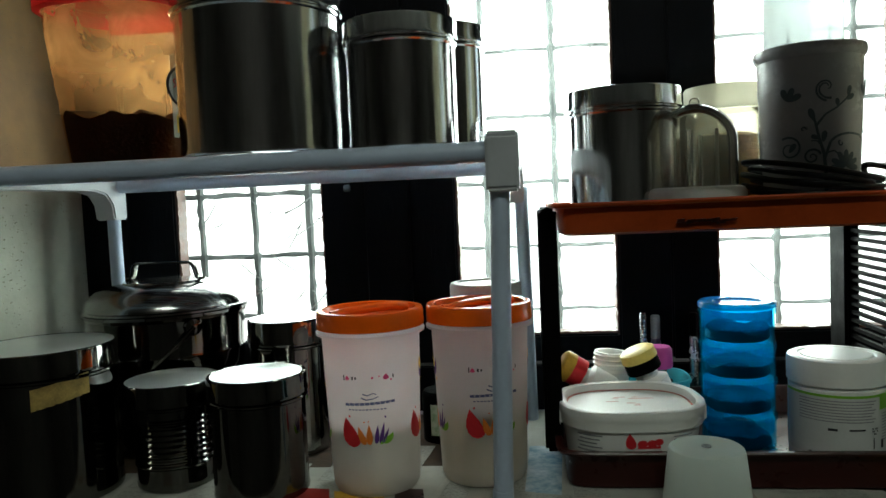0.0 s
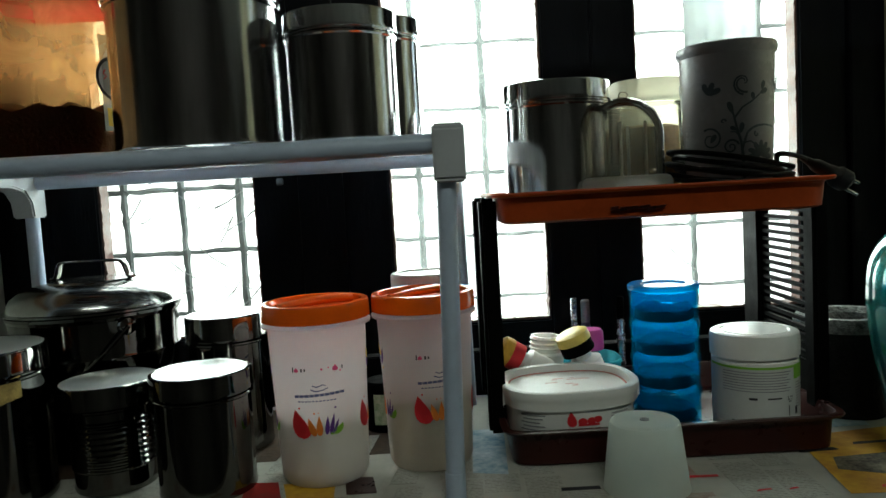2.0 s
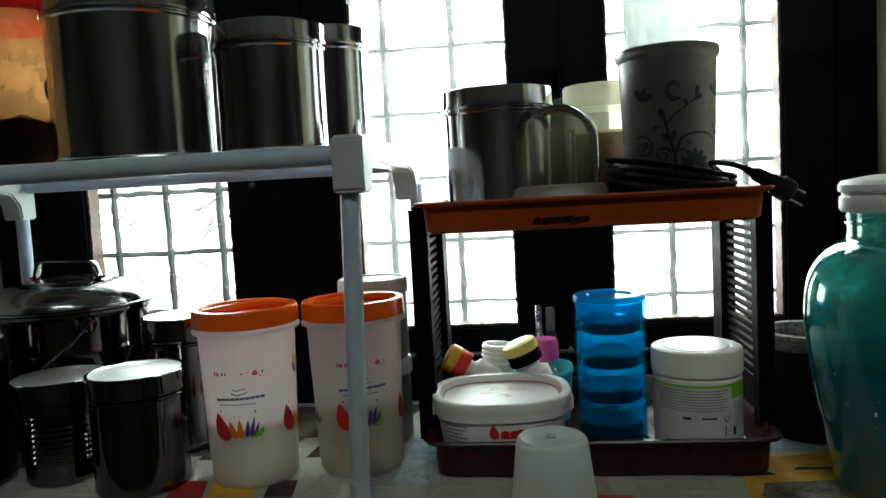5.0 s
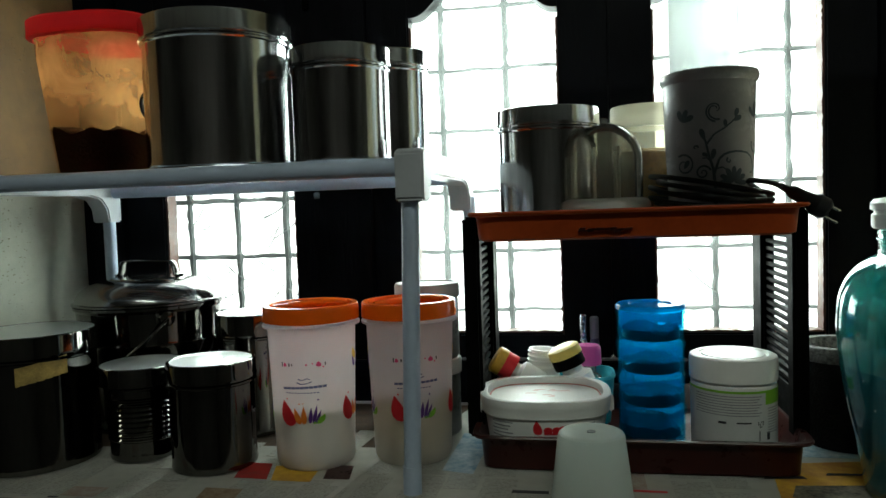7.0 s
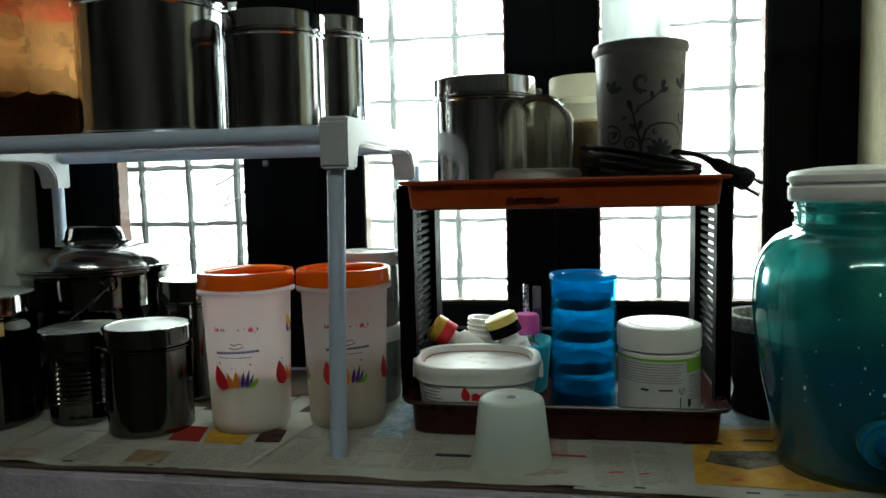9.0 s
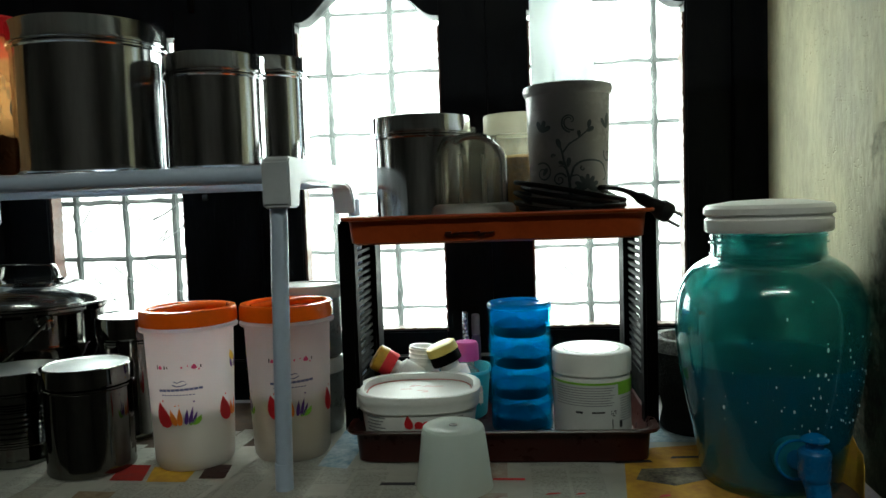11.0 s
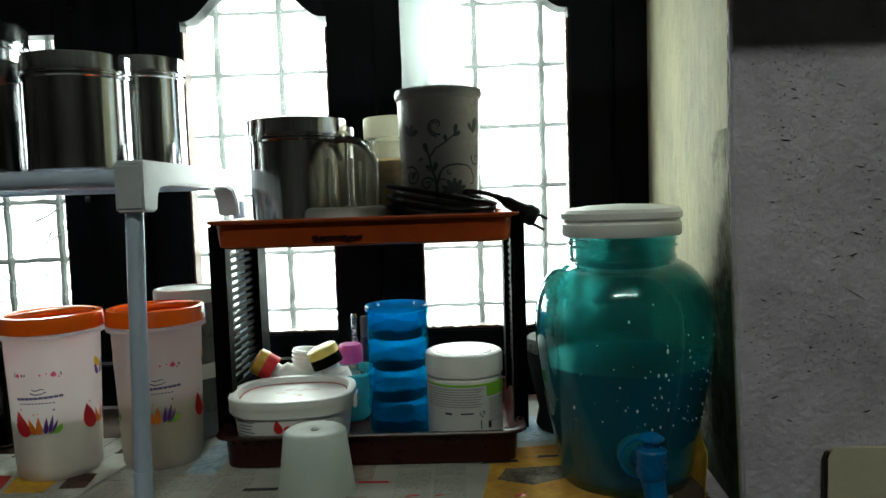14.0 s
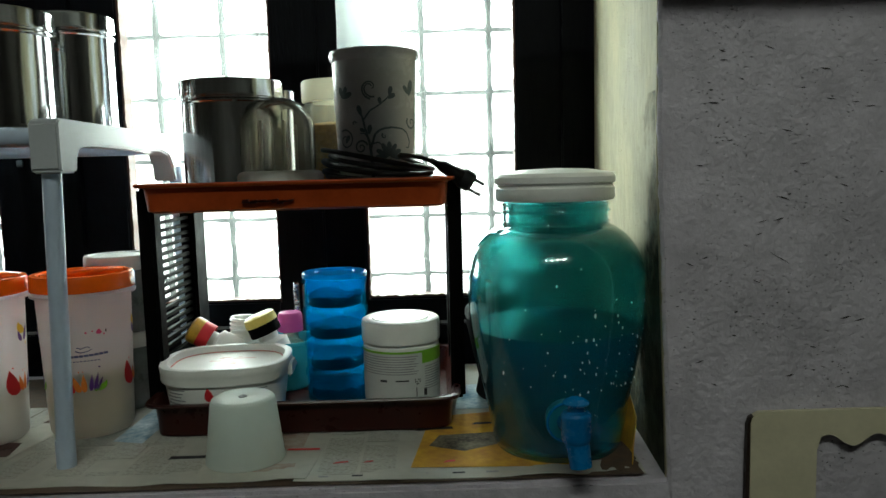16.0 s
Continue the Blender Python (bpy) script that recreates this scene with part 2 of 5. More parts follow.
def dusted(m, low, high):
    """Powder dust clinging in clouds to the inside of a jar, above its contents."""
    n, l = m.node_tree.nodes, m.node_tree.links
    out = n["Material Output"]
    tc, no, r, sep, zr, mul, mx, df, tr, ad = [n.new("ShaderNode" + k) for k in ("TexCoord", "TexNoise", "MapRange", "SeparateXYZ", "MapRange", "Math", "MixShader", "BsdfDiffuse", "BsdfTranslucent", "MixShader")]
    no.inputs["Scale"].default_value, no.inputs["Detail"].default_value, no.inputs["Distortion"].default_value = 13, 5, 1.2
    l.new(tc.outputs["Object"], no.inputs["Vector"]), l.new(tc.outputs["Object"], sep.inputs[0])
    r.inputs["From Min"].default_value, r.inputs["From Max"].default_value = 0.32, 0.68
    r.inputs["To Min"].default_value, r.inputs["To Max"].default_value = low, high
    l.new(no.outputs["Fac"], r.inputs["Value"])
    zr.inputs["From Min"].default_value, zr.inputs["From Max"].default_value = 0.056, 0.135
    zr.inputs["To Min"].default_value, zr.inputs["To Max"].default_value = 0.10, 1.0
    l.new(sep.outputs["Z"], zr.inputs["Value"])
    mul.operation = "MULTIPLY"
    l.new(r.outputs[0], mul.inputs[0]), l.new(zr.outputs[0], mul.inputs[1])
    df.inputs["Color"].default_value, tr.inputs["Color"].default_value = (0.80, 0.42, 0.20, 1), (0.92, 0.52, 0.24, 1)
    ad.inputs[0].default_value = 0.7
    l.new(df.outputs[0], ad.inputs[1]), l.new(tr.outputs[0], ad.inputs[2])
    l.new(mul.outputs[0], mx.inputs[0])
    l.new(out.inputs["Surface"].links[0].from_socket, mx.inputs[1]), l.new(ad.outputs[0], mx.inputs[2])
    l.new(mx.outputs[0], out.inputs["Surface"])
    return m


def pitted(m, scale, size, dark, strength):
    """Adds scattered dark pits and chips to a plaster."""
    n, l = m.node_tree.nodes, m.node_tree.links
    b = n["Principled BSDF"]
    tc, wob, va, vo, r, gate, mul, mx = [n.new("ShaderNode" + k) for k in ("TexCoord", "TexNoise", "VectorMath", "TexVoronoi", "MapRange", "TexNoise", "Math", "Mix")]
    wob.inputs["Scale"].default_value = 60
    l.new(tc.outputs["Object"], wob.inputs["Vector"])
    va.operation = "MULTIPLY_ADD"
    l.new(wob.outputs["Color"], va.inputs[0])
    va.inputs[1].default_value = (0.022, 0.022, 0.008)
    l.new(tc.outputs["Object"], va.inputs[2])
    mp = n.new("ShaderNodeMapping")
    mp.inputs["Scale"].default_value = (0.55, 0.55, 1.15)
    l.new(va.outputs[0], mp.inputs["Vector"])
    l.new(mp.outputs[0], vo.inputs["Vector"])
    vo.inputs["Scale"].default_value = scale
    r.inputs["From Min"].default_value, r.inputs["From Max"].default_value = size, size * 0.35
    l.new(vo.outputs["Distance"], r.inputs["Value"])
    gate.inputs["Scale"].default_value, gate.inputs["Detail"].default_value = 14, 3
    l.new(tc.outputs["Object"], gate.inputs["Vector"])
    gr = n.new("ShaderNodeMapRange")
    gr.inputs["From Min"].default_value, gr.inputs["From Max"].default_value = 0.45, 0.62
    l.new(gate.outputs["Fac"], gr.inputs["Value"])
    mul.operation = "MULTIPLY"
    l.new(r.outputs[0], mul.inputs[0]), l.new(gr.outputs[0], mul.inputs[1])
    mx.data_type = "RGBA"
    src = b.inputs["Base Color"].links[0].from_socket
    l.new(mul.outputs[0], mx.inputs["Factor"])
    l.new(src, mx.inputs["A"])
    mx.inputs["B"].default_value = (*dark, 1)
    l.new(mx.outputs["Result"], b.inputs["Base Color"])
    bp = n.new("ShaderNodeBump")
    bp.invert = True
    bp.inputs["Strength"].default_value, bp.inputs["Distance"].default_value = strength, 0.003
    l.new(mul.outputs[0], bp.inputs["Height"])
    l.new(b.inputs["Normal"].links[0].from_socket, bp.inputs["Normal"])
    l.new(bp.outputs[0], b.inputs["Normal"])
    return m


CLEARISH = dusted(CLEARISH, 0.12, 0.55)
CLEAR = thin_clear("clear_plastic", (0.97, 0.96, 0.90), 0.17)
PLASTER = pitted(mat("grey_plaster", (0.49, 0.455, 0.52), 0.9, vary=0.22, scale=9, bump=1.0, bump_scale=130), 230, 0.19, (0.12, 0.11, 0.11), 1.0)
OCHRE = pitted(mat("ochre_wall", (0.235, 0.135, 0.055), 0.8, vary=0.25, scale=5, bump=0.3, bump_scale=45), 150, 0.22, (0.15, 0.11, 0.06), 0.5)
PALE = pitted(mat("pale_green_wall", (0.40, 0.405, 0.34), 0.8, vary=0.2, scale=5, bump=0.3, bump_scale=45), 150, 0.22, (0.18, 0.16, 0.11), 0.5)
CREAM = pitted(CREAM, 190, 0.26, (0.22, 0.19, 0.12), 0.6)
DOME = thin_clear("scratched_clear_plastic", (0.98, 0.97, 0.94), 0.12)
# mildew, with the dispenser's shade on the reveal put into the same dark colour
STAIN_SHADE = mat("mildew_and_shade", (0.045, 0.065, 0.035), 0.9, color2=(0.010, 0.014, 0.008), scale=45, bump=0.6, bump_scale=160)
sn, sl = STAIN_SHADE.node_tree.nodes, STAIN_SHADE.node_tree.links
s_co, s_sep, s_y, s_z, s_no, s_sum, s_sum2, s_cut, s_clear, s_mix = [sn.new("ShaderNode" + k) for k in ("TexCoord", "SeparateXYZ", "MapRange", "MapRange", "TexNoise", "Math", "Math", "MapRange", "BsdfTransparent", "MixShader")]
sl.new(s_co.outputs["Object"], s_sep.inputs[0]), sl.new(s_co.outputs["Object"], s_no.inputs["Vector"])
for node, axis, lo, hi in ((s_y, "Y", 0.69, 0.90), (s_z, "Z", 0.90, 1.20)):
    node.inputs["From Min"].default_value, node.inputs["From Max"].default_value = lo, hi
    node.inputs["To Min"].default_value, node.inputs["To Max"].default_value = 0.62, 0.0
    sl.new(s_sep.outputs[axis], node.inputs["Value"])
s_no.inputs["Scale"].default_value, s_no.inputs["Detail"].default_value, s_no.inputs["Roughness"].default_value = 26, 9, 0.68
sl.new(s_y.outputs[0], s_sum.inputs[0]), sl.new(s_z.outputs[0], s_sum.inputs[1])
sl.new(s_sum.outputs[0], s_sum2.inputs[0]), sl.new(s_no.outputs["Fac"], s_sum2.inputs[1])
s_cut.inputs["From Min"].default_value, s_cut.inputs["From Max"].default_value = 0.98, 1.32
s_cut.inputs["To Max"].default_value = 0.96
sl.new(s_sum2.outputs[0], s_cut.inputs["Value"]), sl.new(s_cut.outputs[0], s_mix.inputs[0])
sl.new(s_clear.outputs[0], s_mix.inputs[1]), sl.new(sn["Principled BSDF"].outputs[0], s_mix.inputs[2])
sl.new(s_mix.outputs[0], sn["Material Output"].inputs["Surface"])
DARK_PAPER = mat("dark_paper", (0.07, 0.045, 0.03), 0.9, vary=0.4, scale=60, bump=0.3)
FOLD = mat("folded_paper_edge", (0.46, 0.45, 0.41), 0.85, vary=0.12, scale=20)
GOUGE = mat("dark_gouged_plaster", (0.05, 0.045, 0.045), 0.95, vary=0.3, scale=90)
WEB = mat("dusty_web", (0.30, 0.31, 0.31), 0.9, vary=0.2)
RIB = mixed("pale_moulded_rib", (0.92, 0.91, 0.88), 0.6, 0.25)
RIM_STONE = mat("pale_worn_stone", (0.30, 0.30, 0.29), 0.85, color2=(0.05, 0.05, 0.05), scale=160, bump=0.8, bump_scale=250)
CONNECTOR = mat("pale_grey_plastic", (0.44, 0.46, 0.49), 0.4, vary=0.06, scale=30, bump=0.03)
SHEET = mixed("pale_clear_film", (0.965, 0.985, 0.985), 0.88, 0.45, 0.2)
EDGE_DARK = mat("dark_brown_edge", (0.022, 0.012, 0.008), 0.6, vary=0.3, scale=60)
SKY_GLOW = glow("bright_daylight", (0.96, 1.0, 0.985), 1.9)
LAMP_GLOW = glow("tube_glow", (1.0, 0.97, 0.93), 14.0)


# the veil of window glare over the grille is put into the pane's translucency
def pane_material(lo, hi):
    m = bpy.data.materials.new("glare_haze_glass")
    m.use_nodes = True
    n, l = m.node_tree.nodes, m.node_tree.links
    n.remove(n["Principled BSDF"])
    tr, cl, mx = n.new("ShaderNodeBsdfTranslucent"), n.new("ShaderNodeBsdfTransparent"), n.new("ShaderNodeMixShader")
    tr.inputs["Color"].default_value = (0.9, 0.95, 0.93, 1)
    t, r, tc = n.new("ShaderNodeTexNoise"), n.new("ShaderNodeMapRange"), n.new("ShaderNodeTexCoord")
    t.inputs["Scale"].default_value, t.inputs["Detail"].default_value = 22, 6
    l.new(tc.outputs["Object"], t.inputs["Vector"])
    l.new(t.outputs["Fac"], r.inputs["Value"])
    r.inputs["From Min"].default_value, r.inputs["From Max"].default_value = 0.35, 0.7
    r.inputs["To Min"].default_value, r.inputs["To Max"].default_value = lo, hi
    l.new(r.outputs["Result"], mx.inputs[0])
    l.new(cl.outputs[0], mx.inputs[1]), l.new(tr.outputs[0], mx.inputs[2])
    l.new(mx.outputs[0], n["Material Output"].inputs["Surface"])
    return m


def type_material():
    """A column of small grey type: rows of broken lines on pale paper."""
    m = mat("printed_type", (0.42, 0.415, 0.375), 0.85, vary=0.14, scale=9)
    n, l = m.node_tree.nodes, m.node_tree.links
    b = n["Principled BSDF"]
    src = b.inputs["Base Color"].links[0].from_socket
    tc, mp, no, sep, wv, fr, mx, mu = [n.new("ShaderNode" + k) for k in ("TexCoord", "Mapping", "TexNoise", "SeparateXYZ", "Math", "MapRange", "Math", "Mix")]
    mp.inputs["Scale"].default_value = (260, 420, 1)
    l.new(tc.outputs["Object"], mp.inputs["Vector"]), l.new(mp.outputs[0], no.inputs["Vector"])
    no.inputs["Scale"].default_value, no.inputs["Detail"].default_value = 1.0, 3
    fr.inputs["From Min"].default_value, fr.inputs["From Max"].default_value = 0.36, 0.62
    fr.inputs["To Min"].default_value = 0.5
    l.new(no.outputs["Fac"], fr.inputs["Value"])
    l.new(tc.outputs["Object"], sep.inputs[0])
    wv.operation = "PINGPONG"
    l.new(sep.outputs["Y"], wv.inputs[0])
    wv.inputs[1].default_value = 0.0021
    rr = n.new("ShaderNodeMapRange")
    rr.inputs["From Min"].default_value, rr.inputs["From Max"].default_value = 0.0007, 0.0012
    rr.inputs["To Min"].default_value, rr.inputs["To Max"].default_value = 0.0, 1.0
    l.new(wv.outputs[0], rr.inputs["Value"])
    mx.operation = "MAXIMUM"
    l.new(fr.outputs[0], mx.inputs[0]), l.new(rr.outputs[0], mx.inputs[1])
    mu.data_type, mu.blend_type = "RGBA", "MULTIPLY"
    mu.inputs["Factor"].default_value = 1.0
    l.new(src, mu.inputs["A"]), l.new(mx.outputs[0], mu.inputs["B"])
    l.new(mu.outputs["Result"], b.inputs["Base Color"])
    return m


GLASS_GLARE, GLASS_GLARE_STRONG = pane_material(0.006, 0.03), pane_material(0.03, 0.08)
TYPE = type_material()
NEWS = mat("newsprint", (0.42, 0.415, 0.375), 0.85, vary=0.14, scale=9, bump=0.15, bump_scale=40)


# ---- builders ----
def finish(bm, smooth=35):
    bmesh.ops.recalc_face_normals(bm, faces=bm.faces)
    for f in bm.faces:
        f.smooth = True
    for e in bm.edges:
        if len(e.link_faces) == 2 and e.calc_face_angle(0) > radians(smooth):
            e.smooth = False
    return bm


def mesh_of(name, bm, material):
    me = bpy.data.meshes.new(name)
    bm.to_mesh(me)
    bm.free()
    me.materials.append(material)
    return me


def part(name, bm, material, parent=None, label="", at=None):
    """Links a bmesh as one mesh object under a thing or a part."""
    finish(bm)
    ob = new(name, mesh_of(name, bm, material))
    if parent:
        ob.parent = parent
    if at:
        ob.matrix_basis = at
    if label:
        ob["label"] = label
    return ob


def thing(name, place, label, category, turn=0.0, group="", kind=""):
    ob = new(name)
    ob.empty_display_size = 0.02
    ob.matrix_basis = pose(*place, 0, 0, turn)
    return tagged(ob, label, category, group, kind)


def single(name, bm, material, label, category, at=None, group="", kind=""):
    ob = part(name, bm, material, None, "", at)
    return tagged(ob, label, category, group, kind)


def lathe(profile, seg=56, cx=0.0, cy=0.0):
    bm = bmesh.new()
    rings = []
    for r, z in profile:
        if r < 1e-6:
            rings.append([bm.verts.new((cx, cy, z))])
        else:
            rings.append([bm.verts.new((cx + r * math.cos(2 * math.pi * i / seg), cy + r * math.sin(2 * math.pi * i / seg), z)) for i in range(seg)])
    for a, b in zip(rings, rings[1:]):
        for i in range(seg):
            j = (i + 1) % seg
            if len(a) == 1 and len(b) == 1:
                continue
            if len(a) == 1:
                bm.faces.new((a[0], b[i], b[j]))
            elif len(b) == 1:
                bm.faces.new((a[i], a[j], b[0]))
            else:
                bm.faces.new((a[i], a[j], b[j], b[i]))
    return bm


def oval(profile, half, seg=64, power=2.6):
    """Like lathe, but round a rounded oblong: profile of (offset, z), half = (hx, hy)."""
    bm = bmesh.new()
    rings = []
    for d, z in profile:
        hx, hy = half[0] + d, half[1] + d
        if hy < 1e-4:
            rings.append([bm.verts.new((0, 0, z))])
            continue
        ring = []
        for i in range(seg):
            a = 2 * math.pi * i / seg
            c, s = math.cos(a), math.sin(a)
            ring.append(bm.verts.new((hx * math.copysign(abs(c) ** (2 / power), c), hy * math.copysign(abs(s) ** (2 / power), s), z)))
        rings.append(ring)
    for a, b in zip(rings, rings[1:]):
        for i in range(seg):
            j = (i + 1) % seg
            if len(b) == 1:
                bm.faces.new((a[i], a[j], b[0]))
            elif len(a) == 1:
                bm.faces.new((a[0], b[i], b[j]))
            else:
                bm.faces.new((a[i], a[j], b[j], b[i]))
    return bm


def box(x0, x1, y0, y1, z0, z1, bevel=0.002, bm=None):
    own = bmesh.new()
    v = [own.verts.new((x, y, z)) for z in (z0, z1) for x, y in ((x0, y0), (x1, y0), (x1, y1), (x0, y1))]
    for f in ((3, 2, 1, 0), (4, 5, 6, 7), (0, 1, 5, 4), (1, 2, 6, 5), (2, 3, 7, 6), (3, 0, 4, 7)):
        own.faces.new([v[i] for i in f])
    if bevel:
        bmesh.ops.bevel(own, geom=own.edges[:], offset=bevel, segments=2, affect="EDGES")
    if bm is None:
        return own
    me = bpy.data.meshes.new("tmp")
    own.to_mesh(me)
    own.free()
    bm.from_mesh(me)
    bpy.data.meshes.remove(me)
    return bm


def prism(outline, axis, a, b, bevel=0.0):
    """A flat outline drawn out along an axis from a to b."""
    bm = bmesh.new()
    put = {"x": lambda u, v, w: (w, u, v), "y": lambda u, v, w: (u, w, v), "z": lambda u, v, w: (u, v, w)}[axis]
    lo, hi = [bm.verts.new(put(u, v, a)) for u, v in outline], [bm.verts.new(put(u, v, b)) for u, v in outline]
    bm.faces.new(lo[::-1]), bm.faces.new(hi)
    for i in range(len(outline)):
        j = (i + 1) % len(outline)
        bm.faces.new((lo[i], lo[j], hi[j], hi[i]))
    bmesh.ops.recalc_face_normals(bm, faces=bm.faces)
    if bevel:
        bmesh.ops.bevel(bm, geom=bm.edges[:], offset=bevel, segments=2, affect="EDGES", clamp_overlap=True)
    return bm


def smooth_path(points, steps=6, closed=False):
    """A Catmull-Rom line through the points."""
    p = [Vector(q) for q in points]
    n, out = len(p), []
    for i in range(n if closed else n - 1):
        get = (lambda k: p[k % n]) if closed else (lambda k: p[max(0, min(n - 1, k))])
        a, b, c, d = get(i - 1), get(i), get(i + 1), get(i + 2)
        for s in range(steps):
            t = s / steps
            out.append(0.5 * (2 * b + (c - a) * t + (2 * a - 5 * b + 4 * c - d) * t * t + (3 * b - a - 3 * c + d) * t ** 3))
    if not closed:
        out.append(p[-1])
    return out


def tube(points, r, seg=10, bm=None, flat=1.0):
    """A round bar along a line of points."""
    bm = bm or bmesh.new()
    p = [Vector(q) for q in points]
    up, rings = None, []
    for i, q in enumerate(p):
        d = (p[min(i + 1, len(p) - 1)] - p[max(i - 1, 0)]).normalized()
        if up is None:
            up = Vector((0, 0, 1)) if abs(d.z) < 0.9 else Vector((0, 1, 0))
        side = d.cross(up).normalized()
        up = side.cross(d).normalized()
        rr = r[i] if isinstance(r, (list, tuple)) else r
        rings.append([bm.verts.new(q + rr * (math.cos(2 * math.pi * k / seg) * side + flat * math.sin(2 * math.pi * k / seg) * up)) for k in range(seg)])
    for a, b in zip(rings, rings[1:]):
        for k in range(seg):
            bm.faces.new((a[k], a[(k + 1) % seg], b[(k + 1) % seg], b[k]))
    bm.faces.new(rings[0][::-1]), bm.faces.new(rings[-1])
    return bm


def decal(shapes, radius_at, azimuth, lift=0.0007):
    """Print on a round side: outlines of (along, height) laid on the surface at an azimuth in degrees."""
    bm = bmesh.new()
    for poly in shapes:
        vs = []
        for s, z in poly:
            r = radius_at(z) + lift
            a = radians(azimuth) + s / r
            vs.append(bm.verts.new((r * math.cos(a), r * math.sin(a), z)))
        bm.faces.new(vs)
    bmesh.ops.triangulate(bm, faces=bm.faces)
    return bm


def rect(s0, s1, z0, z1, n=4):
    lo = [(s0 + (s1 - s0) * i / n, z0) for i in range(n + 1)]
    return lo + [(s, z1) for s, _ in reversed(lo)]


def drop(s, z, w, h, lean=0.0):
    """A pointed petal standing at s, z."""
    out = []
    for i in range(14):
        a = 2 * math.pi * i / 14
        u, v = math.sin(a) * w * 0.5, (1 - math.cos(a)) * 0.5
        u *= (1 - v) ** 0.6 * 1.5
        out.append((s + u + lean * v * h, z + v * h))
    return out


def dot(s, z, r):
    return [(s + r * math.cos(2 * math.pi * i / 8), z + r * math.sin(2 * math.pi * i / 8)) for i in range(8)]


def stroke(points, w):
    """A flat ribbon of width w along a line in the print plane."""
    out = []
    p = [Vector((a, b)) for a, b in points]
    for i in range(len(p) - 1):
        d = (p[i + 1] - p[i]).normalized()
        nrm = Vector((-d.y, d.x))
        w0, w1 = w * (1 - 0.55 * i / len(p)), w * (1 - 0.55 * (i + 1) / len(p))
        out.append([tuple(p[i] - nrm * w0 / 2), tuple(p[i + 1] - nrm * w1 / 2), tuple(p[i + 1] + nrm * w1 / 2), tuple(p[i] + nrm * w0 / 2)])
    return out


# ---- the niche and the room ----
TOP = 0.883     # plastered ledge
LEDGE = 0.886   # newspaper on it


def structure(name, bm, material, label):
    return single(name, bm, material, label, "structure", kind="structure")


structure("backdrop", prism([(-7, -2), (7, -2), (7, 7), (-7, 7)], "y", 5.0, 5.05), SKY_GLOW, "bright white overcast daylight outside the window")
structure("ground", box(-30, 30, 1.6, 40, -0.3, -0.05, 0), FLOOR, "pale ground outside the house")
structure("floor", box(-2.2, 2.2, -2.2, 0.675, -0.1, 0.0, 0), FLOOR, "grey cement kitchen floor")
structure("ceiling", box(-2.2, 2.2, -2.2, 0.675, 2.7, 2.8, 0), ROOM, "pale painted ceiling")
structure("wall_south", box(-2.2, 2.2, -2.3, -2.2, 0, 2.7, 0), ROOM, "plain cream painted kitchen wall")
structure("wall_west", box(-2.3, -2.2, -2.3, 0.675, 0, 2.7, 0), ROOM, "plain cream painted kitchen wall")
structure("wall_east", box(2.2, 2.3, -2.3, 0.675, 0, 2.7, 0), ROOM, "plain cream painted kitchen wall")
# wall with the window recess
def corner_lean(z):
    """How far the plastered corner of the recess stands out of plumb at a height."""
    return 0.034 * max(-0.12, min(0.30, 1.13 - z)) - 0.002


CORNER = [k * 0.006 for k in range(276)]
right = bmesh.new()
shape = []
for z in [-0.0] + [0.86 + q for q in CORNER if 0.86 + q < 1.98] + [2.7]:
    chip = 0.0014 * noise.noise(Vector((z * 75, 0.3, 0))) + 0.0016 * max(0, noise.noise(Vector((z * 230, 7.7, 0))))
    x0 = 0.668 + corner_lean(z) + chip
    shape.append([right.verts.new(p) for p in ((x0 + 0.004, 0.675, z), (2.3, 0.675, z), (2.3, 1.30, z), (0.722, 1.30, z), (0.715, 1.195, z), (x0 + 0.0015, 0.683, z), (x0 + 0.0008, 0.6785, z))])
for a, b in zip(shape, shape[1:]):
    for i in range(7):
        right.faces.new((a[i], a[(i + 1) % 7], b[(i + 1) % 7], b[i]))
right.faces.new(shape[0][::-1]), right.faces.new(shape[-1])
structure("wall_north_right", right, PLASTER, "rough grey pitted plaster wall beside the window")
structure("wall_north_left", prism([(-2.3, 0.675), (-0.745, 0.675), (-0.755, 1.30), (-2.3, 1.30)], "z", 0, 2.7), PLASTER, "rough grey plaster wall beside the window")
structure("wall_north_above", box(-0.749, 0.690, 0.675, 1.30, 1.98, 2.7, 0), CREAM, "cream plaster above the window recess")
structure("wall_north_below", box(-0.745, 0.690, 0.677, 1.30, 0, TOP, 0.004), PLASTER, "grey plaster ledge below the window")
skin = bmesh.new()
skin_rows = []
for k in range(90):
    z = TOP + (1.98 - TOP) * k / 89
    skin_rows.append([skin.verts.new(p) for p in ((0.6688 + corner_lean(z), 0.6835, z), (0.6705 + corner_lean(z), 0.6835, z), (0.712, 1.1945, z), (0.7085, 1.1945, z))])
for a, b in zip(skin_rows, skin_rows[1:]):
    for i in range(4):
        skin.faces.new((a[i], a[(i + 1) % 4], b[(i + 1) % 4], b[i]))
skin.faces.new(skin_rows[0][::-1]), skin.faces.new(skin_rows[-1])
structure("reveal_right", skin, CREAM, "cream painted plaster reveal of the recess")
RW = random.Random(21)
wall_right = bpy.data.objects["wall_north_right"]
